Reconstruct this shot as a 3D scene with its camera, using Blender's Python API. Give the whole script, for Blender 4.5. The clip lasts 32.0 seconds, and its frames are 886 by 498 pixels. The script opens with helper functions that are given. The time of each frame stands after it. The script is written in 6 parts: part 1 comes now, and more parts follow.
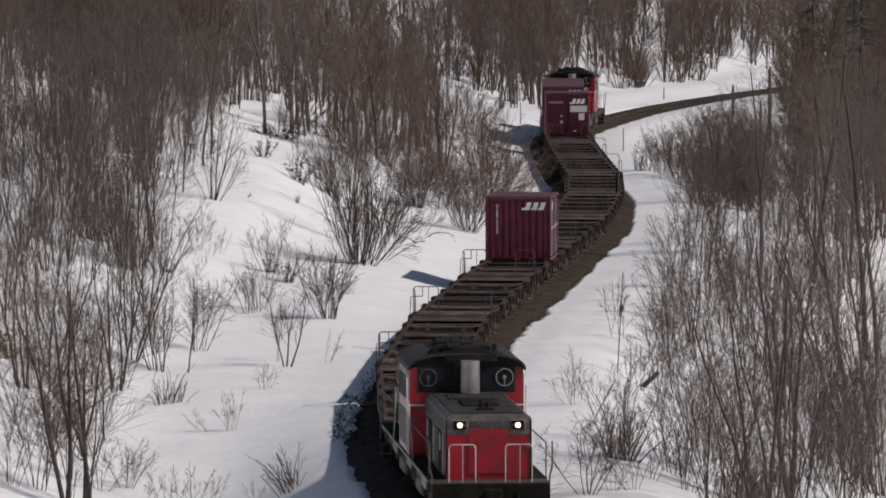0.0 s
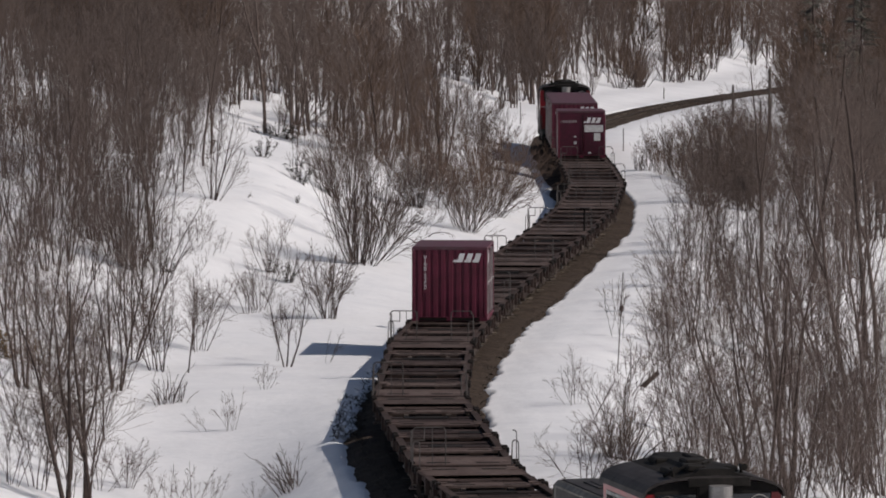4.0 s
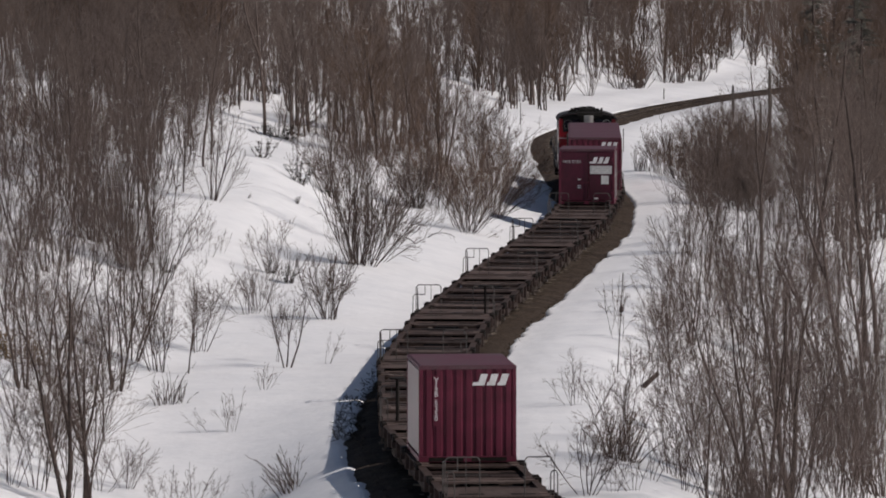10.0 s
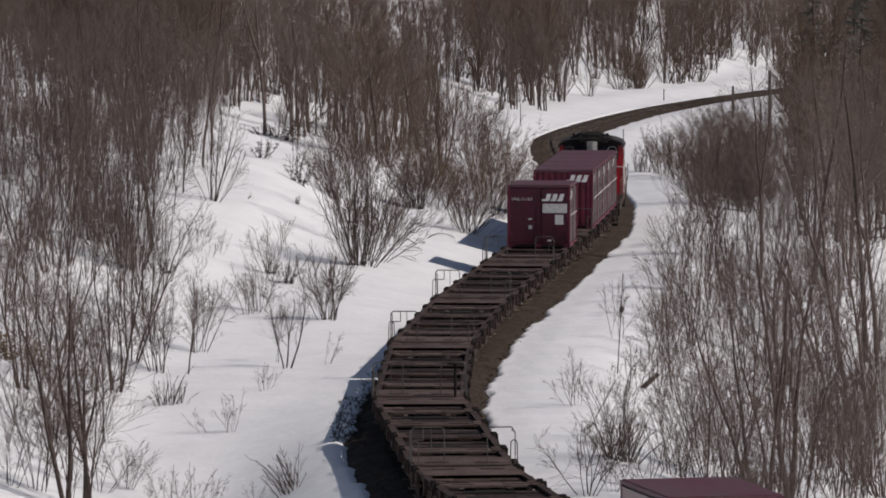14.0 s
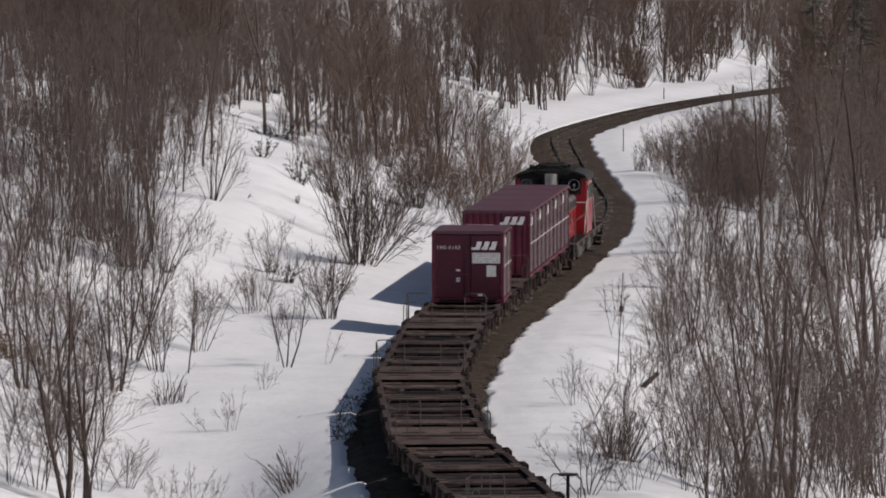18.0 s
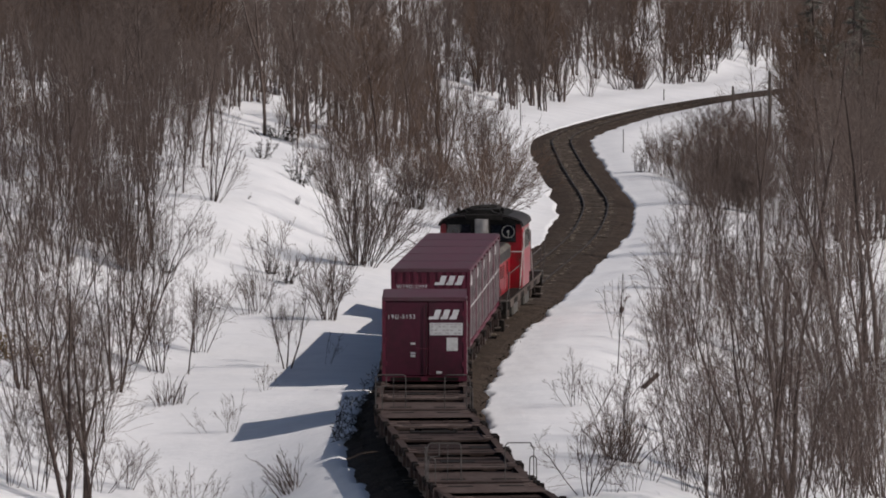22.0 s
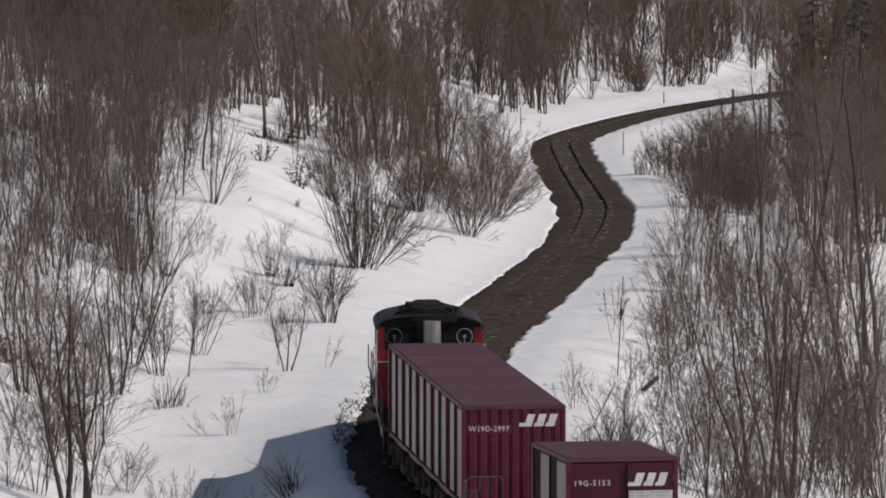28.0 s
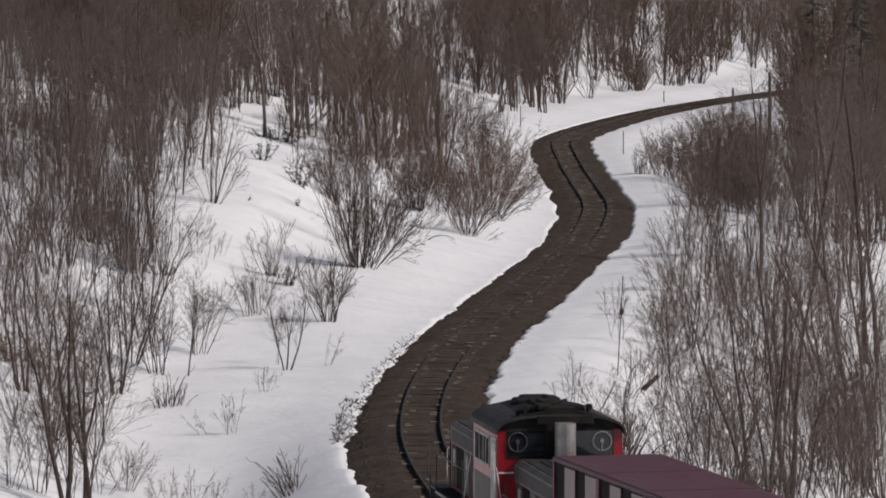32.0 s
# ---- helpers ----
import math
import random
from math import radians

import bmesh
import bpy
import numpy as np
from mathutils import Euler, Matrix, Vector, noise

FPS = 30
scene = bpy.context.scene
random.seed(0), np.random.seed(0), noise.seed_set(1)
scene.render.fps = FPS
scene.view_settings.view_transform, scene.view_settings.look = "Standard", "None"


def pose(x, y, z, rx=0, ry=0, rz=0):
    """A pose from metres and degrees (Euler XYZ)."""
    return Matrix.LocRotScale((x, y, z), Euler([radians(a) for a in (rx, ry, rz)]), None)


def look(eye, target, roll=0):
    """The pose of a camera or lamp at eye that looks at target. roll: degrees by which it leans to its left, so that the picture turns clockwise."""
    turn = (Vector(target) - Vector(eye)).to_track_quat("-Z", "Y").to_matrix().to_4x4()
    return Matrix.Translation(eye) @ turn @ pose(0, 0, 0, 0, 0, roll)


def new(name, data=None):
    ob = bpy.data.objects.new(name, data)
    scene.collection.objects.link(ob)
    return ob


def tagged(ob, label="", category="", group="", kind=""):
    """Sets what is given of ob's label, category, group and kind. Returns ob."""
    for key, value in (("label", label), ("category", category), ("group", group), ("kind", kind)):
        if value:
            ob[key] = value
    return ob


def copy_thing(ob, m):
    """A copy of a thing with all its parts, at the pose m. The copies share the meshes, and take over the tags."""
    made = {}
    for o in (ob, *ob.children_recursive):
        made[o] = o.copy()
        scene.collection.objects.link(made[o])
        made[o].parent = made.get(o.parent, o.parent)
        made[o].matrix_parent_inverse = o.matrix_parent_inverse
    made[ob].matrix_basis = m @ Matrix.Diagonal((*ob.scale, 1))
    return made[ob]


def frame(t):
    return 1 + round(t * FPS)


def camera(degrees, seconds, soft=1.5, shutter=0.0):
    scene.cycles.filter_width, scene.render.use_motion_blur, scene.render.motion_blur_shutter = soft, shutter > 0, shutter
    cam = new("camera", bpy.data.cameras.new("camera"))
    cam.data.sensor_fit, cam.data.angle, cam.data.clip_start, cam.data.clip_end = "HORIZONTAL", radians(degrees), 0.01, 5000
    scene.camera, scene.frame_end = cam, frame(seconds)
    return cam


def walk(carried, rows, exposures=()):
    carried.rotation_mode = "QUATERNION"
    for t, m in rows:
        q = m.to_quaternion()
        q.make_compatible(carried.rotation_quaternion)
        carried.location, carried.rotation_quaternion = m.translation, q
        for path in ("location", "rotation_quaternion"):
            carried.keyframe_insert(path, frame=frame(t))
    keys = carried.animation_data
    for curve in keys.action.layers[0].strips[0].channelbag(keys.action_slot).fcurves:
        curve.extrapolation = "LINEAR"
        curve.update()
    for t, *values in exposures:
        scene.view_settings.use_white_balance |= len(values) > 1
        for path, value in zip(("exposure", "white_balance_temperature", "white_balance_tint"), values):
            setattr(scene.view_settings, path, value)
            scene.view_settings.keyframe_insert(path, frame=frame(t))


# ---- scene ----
# ---- camera ----
F = 11099.0
EYE_Z = 15.657
TILT = 86.561
cam = camera(8.0814, 32.0, soft=1.82)
SWAY = [(0, -5.5), (1, -6.4), (2, -4.4), (3, -5.6), (6, -5.3), (9, -5.2), (11.5, -3.2), (14.5, -3.5), (17, -5), (19, -4.5), (21, -2), (22, -3),
        (23, -1.5), (24, 0), (25, 1.5), (27.5, 1.2), (28, 1.7), (28.5, -0.4), (29, 0.3), (30, -1.5), (31, -1.3), (31.5, 0.7), (32, 0)]
walk(cam, [(t, pose(0, 0, EYE_Z, TILT + math.degrees(a / F), 0, 0)) for t, a in SWAY],
     [(0, 0.02, 6700, 14), (32, 0.02, 6700, 14)])

# ---- light ----
SUN_AZ, SUN_EL = 74.0, 43.0          # degrees from -Y towards +X, and above the horizon
world = bpy.data.worlds.new("sky")
scene.world = world
world.use_nodes = True
wn = world.node_tree
sky = wn.nodes.new("ShaderNodeTexSky")
sky.sky_type, sky.sun_disc = "NISHITA", False
sky.sun_elevation, sky.sun_rotation = radians(SUN_EL), radians(180 - SUN_AZ)
wn.links.new(sky.outputs[0], wn.nodes["Background"].inputs[0])
wn.nodes["Background"].inputs[1].default_value = 0.046
sun = new("sun", bpy.data.lights.new("sun", "SUN"))
sun.data.energy, sun.data.angle, sun.data.color = 2.85, radians(0.53), (1.0, 0.945, 0.885)
sun.matrix_world = look((math.sin(radians(SUN_AZ)) * 50, -math.cos(radians(SUN_AZ)) * 50, math.tan(radians(SUN_EL)) * 50 + 20), (0, 0, 20))

# ---- the line of the railway, in plan ----
LINE_Y = [116, 127, 139, 151, 163, 175, 186, 198, 212, 227, 241, 255, 269, 283, 297, 312, 326, 342, 361, 382, 413, 454, 502]
LINE_X = [7.813, 5.11, 2.748, 1.067, -0.001, -0.574, -0.569, -0.158, 0.792, 2.123, 3.461, 4.785, 5.957, 6.748, 7.248, 7.221, 7.1, 7.017,
          7.016, 7.335, 10.45, 16.452, 25.71]


def spline(ys, xs):
    n, h = len(ys), np.diff(ys)
    a, b = np.zeros((n, n)), np.zeros(n)
    a[0, 0] = a[-1, -1] = 1
    for i in range(1, n - 1):
        a[i, i - 1], a[i, i], a[i, i + 1] = h[i - 1], 2 * (h[i - 1] + h[i]), h[i]
        b[i] = 6 * ((xs[i + 1] - xs[i]) / h[i] - (xs[i] - xs[i - 1]) / h[i - 1])
    return np.linalg.solve(a, b)


KY, KX = np.array(LINE_Y, float), np.array(LINE_X, float)
KM = spline(KY, KX)


def line_x(q):
    """Where the track's centre runs, metres to the east at q metres north."""
    q = np.asarray(q, float)
    c = np.clip(q, KY[0], KY[-1])
    i = np.clip(np.searchsorted(KY, c) - 1, 0, len(KY) - 2)
    h = KY[i + 1] - KY[i]
    a, b = (KY[i + 1] - c) / h, (c - KY[i]) / h
    v = a * KX[i] + b * KX[i + 1] + ((a ** 3 - a) * KM[i] + (b ** 3 - b) * KM[i + 1]) * h * h / 6
    lo, hi = np.minimum(q - KY[0], 0), np.maximum(q - KY[-1], 0)
    return v - 0.27 * lo + 0.2 * hi


def line_z(q):
    u = (np.clip(np.asarray(q, float), 90, 520) - 236) / 118
    return -0.339 * u ** 2 - 0.024 * u ** 3


LY = np.linspace(-420, 900, 5281)
LX, LZ = line_x(LY), line_z(LY)
LS = np.concatenate([[0], np.cumsum(np.hypot(np.diff(LX), np.diff(LY)))])
LS = LS - np.interp(70, LY, LS) + 70


def on_line(s):
    return Vector((float(np.interp(s, LS, LX)), float(np.interp(s, LS, LY)), float(np.interp(s, LS, LZ))))


def rolled(t):
    """How far the train has come after t seconds."""
    return 7.66285 * t + 0.017689 * t ** 2 - 0.000368 * t ** 3


def car_pose(front, rear, t, lift=0.0):
    """The pose of a car that stood from front to rear along the line at the start: it rides on two bogies; its +Y points back."""
    mid, half = (front + rear) / 2 - rolled(t), (rear - front) * 0.36
    a, b = on_line(mid - half), on_line(mid + half)
    d = (b - a).normalized()
    return Matrix.Translation((a + b) / 2 + Vector((0, 0, lift))) @ Euler((math.asin(d.z), 0, math.atan2(-d.x, d.y))).to_matrix().to_4x4()


# ---- the lie of the land ----
def smooth(a, b, x):
    u = np.clip((np.asarray(x, float) - a) / (b - a), 0, 1)
    return u * u * (3 - 2 * u)


def wave(x, y, size, seed):
    """Soft uneven rise and fall, about -1 to 1."""
    r = np.random.RandomState(seed)
    v = 0
    for k in range(6):
        an, ph, f = r.uniform(0, 6.283), r.uniform(0, 6.283), r.uniform(0.6, 1.7) * 6.283 / size
        v = v + np.sin((x * math.cos(an) + y * math.sin(an)) * f + ph + 0.7 * np.sin((x * math.sin(an) - y * math.cos(an)) * f * 0.6 + ph * 2))
    return v / 3.2


def edge_left(y):
    return -1.62 + 0.20 * smooth(188, 200, y) * (1 - smooth(285, 300, y)) + (0.16 - 0.11 * smooth(200, 250, y)) * wave(y * 0, y, 2.3, 3) + 0.14 * wave(y * 0, y, 9, 4) - 0.35 * smooth(150, 165, y) * (1 - smooth(172, 186, y))


def edge_right(y):
    return 1.66 + (0.09 - 0.04 * smooth(200, 250, y)) * wave(y * 0, y, 2.1, 5) + 0.14 * wave(y * 0, y, 8, 6)


def ground_z(x, y):
    """The height of the snow."""
    x, y = np.asarray(x, float), np.asarray(y, float)
    lat = x - line_x(y)
    base = line_z(y)
    dip = np.interp(y, [100, 150, 174, 188, 236, 300, 420], [-2.0, -2.2, -1.5, -0.45, 0.45, 0.7, 0.4])
    left = -0.17 + (dip + 0.17) * smooth(1.6, 6.0, -lat) + 0.21 * np.maximum(0, -lat - 7.5) * smooth(7.5, 12, -lat)
    left = left + 1.3 * np.exp(-((x + 7.5) / 4.5) ** 2 - ((y - 262) / 26) ** 2)
    left = np.where(left > 30, 30 + (left - 30) * 0.1, left)
    deep = 1 - smooth(230, 330, y)
    right = -0.15 + 0.13 * smooth(1.7, 3.4, lat) - (0.10 + 0.24 * deep) * np.maximum(0, lat - 3.8 - 1.2 * deep)
    low = -1.3 - 2.2 * deep
    right = np.where(right < low, low + 0.15 * np.tanh((right - low) / 0.5), right) + 0.10 * np.maximum(0, lat - 19)
    right = np.where(right > 30, 30, right)
    z = np.where(lat < 0, left, right)
    away = smooth(2.2, 5, np.abs(lat))
    z = z + away * (0.07 * wave(x, y, 8.5, 11) + 0.011 * wave(x, y, 2.9, 12)) + 0.4 * smooth(8, 16, np.abs(lat)) * wave(x, y, 19, 13)
    z = z + 0.006 * wave(x, y, 1.2, 14)
    el, er = edge_left(y), edge_right(y)
    cut = np.where(lat < 0, smooth(0.0, 0.45, el - lat), smooth(-0.08, 0.27, lat - er))
    z = base + np.where((lat > el - 0.45) & (lat < er + 0.35), -0.40 + (z + 0.40) * cut, z)
    knoll = 14.2 * np.exp(-((x / 11) ** 2 + ((y + 3) / 11) ** 2) ** 1.3)
    return np.where(np.hypot(x, y + 3) < 24, np.maximum(z, knoll), z) + smooth(700, 2500, np.hypot(x, y)) * 60


# ---- materials ----
def material(name, colour, rough=0.6, metal=0.0, spots=None, size=1.0, amount=0.5, grain=0.0, bump=0.0, bump_size=40.0, island=0.0, coords="Object", spec=0.5):
    """A surface with two colours mixed at a large scale, a fine grain, and relief."""
    m = bpy.data.materials.new(name)
    m.use_nodes = True
    nt = m.node_tree
    n, l = nt.nodes, nt.links
    b = n["Principled BSDF"]
    b.inputs["Roughness"].default_value, b.inputs["Metallic"].default_value = rough, metal
    b.inputs["Specular IOR Level"].default_value = spec
    tc = n.new("ShaderNodeTexCoord")
    out = None
    rgb = n.new("ShaderNodeRGB")
    rgb.outputs[0].default_value = (*colour, 1)
    out = rgb.outputs[0]
    if spots:
        tx = n.new("ShaderNodeTexNoise")
        tx.inputs["Scale"].default_value, tx.inputs["Detail"].default_value, tx.inputs["Roughness"].default_value = size, 8, 0.65
        l.new(tc.outputs[coords], tx.inputs["Vector"])
        rp = n.new("ShaderNodeValToRGB")
        rp.color_ramp.elements[0].position, rp.color_ramp.elements[1].position = 0.62 - amount * 0.4, 0.72 - amount * 0.1
        l.new(tx.outputs["Fac"], rp.inputs[0])
        mx = n.new("ShaderNodeMixRGB")
        mx.inputs[2].default_value = (*spots, 1)
        l.new(rp.outputs[0], mx.inputs[0])
        l.new(out, mx.inputs[1])
        out = mx.outputs[0]
    if grain:
        tx = n.new("ShaderNodeTexNoise")
        tx.inputs["Scale"].default_value, tx.inputs["Detail"].default_value = bump_size * 0.7, 4
        l.new(tc.outputs[coords], tx.inputs["Vector"])
        mr = n.new("ShaderNodeMapRange")
        mr.inputs[1].default_value, mr.inputs[2].default_value = 0.25, 0.75
        mr.inputs[3].default_value, mr.inputs[4].default_value = 1 - grain, 1 + grain
        l.new(tx.outputs["Fac"], mr.inputs[0])
        mx = n.new("ShaderNodeVectorMath")
        mx.operation = "SCALE"
        l.new(out, mx.inputs[0])
        l.new(mr.outputs[0], mx.inputs["Scale"])
        out = mx.outputs[0]
    if island:
        oi = n.new("ShaderNodeObjectInfo")
        gi = n.new("ShaderNodeNewGeometry")
        ad = n.new("ShaderNodeMath")
        ad.operation = "ADD"
        l.new(oi.outputs["Random"], ad.inputs[0])
        l.new(gi.outputs["Random Per Island"], ad.inputs[1])
        mr = n.new("ShaderNodeMapRange")
        mr.inputs[2].default_value = 2
        mr.inputs[3].default_value, mr.inputs[4].default_value = 1 - island, 1 + island
        l.new(ad.outputs[0], mr.inputs[0])
        mx = n.new("ShaderNodeVectorMath")
        mx.operation = "SCALE"
        l.new(out, mx.inputs[0])
        l.new(mr.outputs[0], mx.inputs["Scale"])
        out = mx.outputs[0]
    l.new(out, b.inputs["Base Color"])
    if bump:
        tx = n.new("ShaderNodeTexNoise")
        tx.inputs["Scale"].default_value, tx.inputs["Detail"].default_value = bump_size, 6
        l.new(tc.outputs[coords], tx.inputs["Vector"])
        bp = n.new("ShaderNodeBump")
        bp.inputs["Strength"].default_value, bp.inputs["Distance"].default_value = 0.9, bump
        l.new(tx.outputs["Fac"], bp.inputs["Height"])
        l.new(bp.outputs[0], b.inputs["Normal"])
    return m


def glow(name, colour, strength):
    m = bpy.data.materials.new(name)
    m.use_nodes = True
    b = m.node_tree.nodes["Principled BSDF"]
    b.inputs["Base Color"].default_value = (*colour, 1)
    b.inputs["Emission Color"].default_value, b.inputs["Emission Strength"].default_value = (*colour, 1), strength
    return m


SNOW = material("snow", (0.816, 0.828, 0.845), 0.75, 0, (0.746, 0.762, 0.785), 0.5, 0.5, 0.03, 0.03, 3.5, spec=0.25)
BALLAST = material("ballast", (0.041, 0.030, 0.024), 0.95, 0, (0.066, 0.050, 0.039), 0.9, 0.6, 0.45, 0.05, 14, spec=0.15)
STONE = material("stone", (0.060, 0.050, 0.041), 0.95, 0, (0.03, 0.025, 0.021), 3, 0.5, 0.3, 0.0, 20, 0.5, spec=0.15)
RAIL = material("rail_steel", (0.052, 0.038, 0.030), 0.8, 0.0, (0.025, 0.019, 0.016), 2, 0.5, 0.3, 0, 30, spec=0.2)
CHAIR = material("worn_rail_chair", (0.19, 0.16, 0.13), 0.85, 0, (0.09, 0.075, 0.06), 3, 0.5, 0.2, island=0.5, spec=0.2)
RAILTOP = material("worn_rail_top", (0.046, 0.038, 0.033), 0.6, 0.0, (0.05, 0.042, 0.036), 3, 0.4, spec=0.3)
SLEEPER = material("sleeper", (0.105, 0.086, 0.070), 0.9, 0, (0.042, 0.034, 0.028), 3.0, 0.65, 0.3, 0.01, 18, 0.75, spec=0.15)
MAROON = material("maroon_paint", (0.125, 0.019, 0.040), 0.45, 0, (0.075, 0.013, 0.024), 1.6, 0.5, 0.15, 0.002, 9, spec=0.3)
MAROON_ROOF = material("dusty_maroon_paint", (0.098, 0.029, 0.046), 0.6, 0, (0.088, 0.054, 0.060), 0.7, 0.65, 0.15, 0.002, 9, island=0.12, spec=0.3)
DOORPAINT = material("maroon_door_paint", (0.070, 0.0105, 0.025), 0.38, 0, (0.050, 0.012, 0.020), 1.4, 0.5, 0.15, 0.002, 7, spec=0.3)
FAINT = material("faded_print", (0.36, 0.34, 0.34), 0.7, 0, (0.50, 0.48, 0.47), 9, 0.5)
WHITE = material("white_lettering", (0.72, 0.72, 0.72), 0.6, 0, (0.55, 0.53, 0.52), 3, 0.4)
LABELGREY = material("faded_label", (0.62, 0.62, 0.61), 0.7, 0, (0.48, 0.47, 0.46), 9, 0.5)
RED = material("red_paint", (0.35, 0.005, 0.017), 0.30, 0, (0.15, 0.014, 0.014), 2.1, 0.55, 0.15, 0.002, 6)
CABROOF = material("weathered_roof_paint", (0.046, 0.041, 0.040), 0.65, 0, (0.020, 0.016, 0.016), 1.6, 0.6, 0.25, 0.002, 8, spec=0.3)
# Soot black; also painted shade on side panes and window arch.
SOOT_SHADE = material("soot", (0.012, 0.011, 0.010), 0.85, 0, (0.026, 0.023, 0.021), 2.0, 0.5, 0.25, 0.002, 9, spec=0.2)
HOODGREY = material("weathered_hood_grey", (0.150, 0.138, 0.118), 0.6, 0, (0.070, 0.062, 0.052), 2.6, 0.6, 0.25, 0.002, 8)
GREY = material("grey_paint", (0.078, 0.072, 0.060), 0.6, 0, (0.045, 0.041, 0.035), 1.8, 0.6, 0.2, 0.002, 8)
DARKROOF = material("sooty_roof_paint", (0.010, 0.010, 0.011), 0.75, 0, (0.021, 0.019, 0.018), 1.5, 0.5, 0.2, 0.003, 10, spec=0.15)
PALE = material("pale_grey_paint", (0.36, 0.35, 0.335), 0.5, 0, (0.19, 0.175, 0.16), 2.4, 0.6, 0.15, 0.002, 8)
SKIRT = material("dirty_skirt_paint", (0.27, 0.26, 0.25), 0.55, 0, (0.10, 0.09, 0.08), 2.2, 0.6, 0.25, 0.002, 8, 0.3)
STEEL = material("stack_steel", (0.31, 0.30, 0.29), 0.45, 0.5, (0.17, 0.16, 0.155), 2.0, 0.5, 0.1)
# Grime on running gear; also painted shade in gaps and recesses.
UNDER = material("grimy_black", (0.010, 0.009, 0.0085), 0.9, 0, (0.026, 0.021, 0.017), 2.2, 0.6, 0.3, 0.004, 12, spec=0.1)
DECK = material("grimy_brown_steel", (0.040, 0.027, 0.024), 0.85, 0, (0.068, 0.049, 0.043), 1.6, 0.55, 0.25, 0.004, 9, 0.4, spec=0.15)
DECKEND = material("worn_end_plate_steel", (0.074, 0.052, 0.046), 0.85, 0, (0.105, 0.080, 0.072), 1.6, 0.55, 0.25, 0.004, 9, 0.4, spec=0.15)
# Recessed floor brown, with the recess shade put into the colour.
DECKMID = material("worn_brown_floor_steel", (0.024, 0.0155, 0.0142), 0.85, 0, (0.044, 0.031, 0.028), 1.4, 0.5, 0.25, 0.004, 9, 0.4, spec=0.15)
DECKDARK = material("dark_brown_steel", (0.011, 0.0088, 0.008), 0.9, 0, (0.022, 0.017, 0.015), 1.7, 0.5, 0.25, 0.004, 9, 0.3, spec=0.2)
DUST = material("dusty_brown_iron", (0.115, 0.094, 0.083), 0.9, 0, (0.050, 0.039, 0.034), 2.6, 0.55, 0.3, 0.005, 12, 0.4, spec=0.15)
ZINC = material("galvanised_steel", (0.34, 0.32, 0.32), 0.45, 0.4, (0.20, 0.18, 0.18), 2.4, 0.55, 0.2)
DOORGLOSS = material("glossy_maroon_door_paint", (0.085, 0.014, 0.028), 0.33, 0, (0.045, 0.020, 0.024), 1.6, 0.6, 0.3, 0.006, 4, island=0.35, spec=0.4)
PIPE = material("worn_pipe_paint", (0.085, 0.075, 0.070), 0.6, 0, (0.045, 0.038, 0.034), 4, 0.5)
PIPEWHITE = material("white_pipe_paint", (0.6, 0.58, 0.56), 0.5, 0, (0.4, 0.36, 0.33), 4, 0.5)
GLASS = material("dark_window_glass", (0.012, 0.016, 0.022), 0.06, 0, spec=0.6)
LAMP = glow("lit_headlight", (1.0, 0.88, 0.68), 3.5)
BARK = material("grey_brown_bark", (0.100, 0.076, 0.067), 0.9, 0, (0.140, 0.111, 0.099), 2.5, 0.5, 0.25, 0.006, 30, 0.3, spec=0.2)
DARKBARK = material("dark_bark", (0.056, 0.041, 0.037), 0.9, 0, (0.090, 0.069, 0.061), 2.5, 0.5, 0.25, 0.006, 30, 0.25, spec=0.2)
TWIG = material("brown_twigs", (0.121, 0.093, 0.081), 0.9, 0, (0.158, 0.125, 0.110), 0.6, 0.5, island=0.35, spec=0.2)
REDTWIG = material("reddish_twigs", (0.145, 0.097, 0.072), 0.9, 0, (0.12, 0.087, 0.069), 0.6, 0.5, island=0.35, spec=0.2)
NEEDLES = material("dark_fir_needles", (0.12, 0.116, 0.098), 0.9, 0, (0.15, 0.138, 0.115), 1.1, 0.5, island=0.4, spec=0.2)
WOOD = material("weathered_post_wood", (0.10, 0.085, 0.072), 0.9, 0, (0.055, 0.046, 0.04), 3, 0.5, 0.3, 0.004, 25)
DRYLEAF = material("withered_leaves", (0.17, 0.115, 0.055), 0.9, 0, (0.10, 0.066, 0.036), 2, 0.5, island=0.5, spec=0.1)
DARKLEAF = material("dark_evergreen_leaves", (0.036, 0.036, 0.028), 0.8, 0, (0.060, 0.046, 0.036), 2, 0.5, island=0.5, spec=0.2)
DRYGRASS = material("dead_grass", (0.055, 0.044, 0.032), 0.95, 0, (0.03, 0.025, 0.02), 2, 0.5, island=0.5, spec=0.1)


# ---- mesh makers ----
def mesh_of(name, verts, faces, mat, smooth_faces=False):
    me = bpy.data.meshes.new(name)
    me.from_pydata([tuple(v) for v in verts], [], [tuple(f) for f in faces])
    for m in (mat if isinstance(mat, (list, tuple)) else [mat]):
        me.materials.append(m)
    if smooth_faces:
        me.polygons.foreach_set("use_smooth", [True] * len(me.polygons))
    me.update()
    return me


def part(name, bm, mat, parent=None, label="", m=None):
    """Links a bmesh (or a mesh) as one mesh object under a thing or a part."""
    if isinstance(bm, bmesh.types.BMesh):
        me = bpy.data.meshes.new(name)
        bmesh.ops.recalc_face_normals(bm, faces=bm.faces)
        bm.to_mesh(me)
        bm.free()
        me.materials.append(mat)
    else:
        me = bm
    ob = new(name, me)
    if parent:
        ob.parent = parent
    if m is not None:
        ob.matrix_basis = m
    if label:
        ob["label"] = label
    return ob


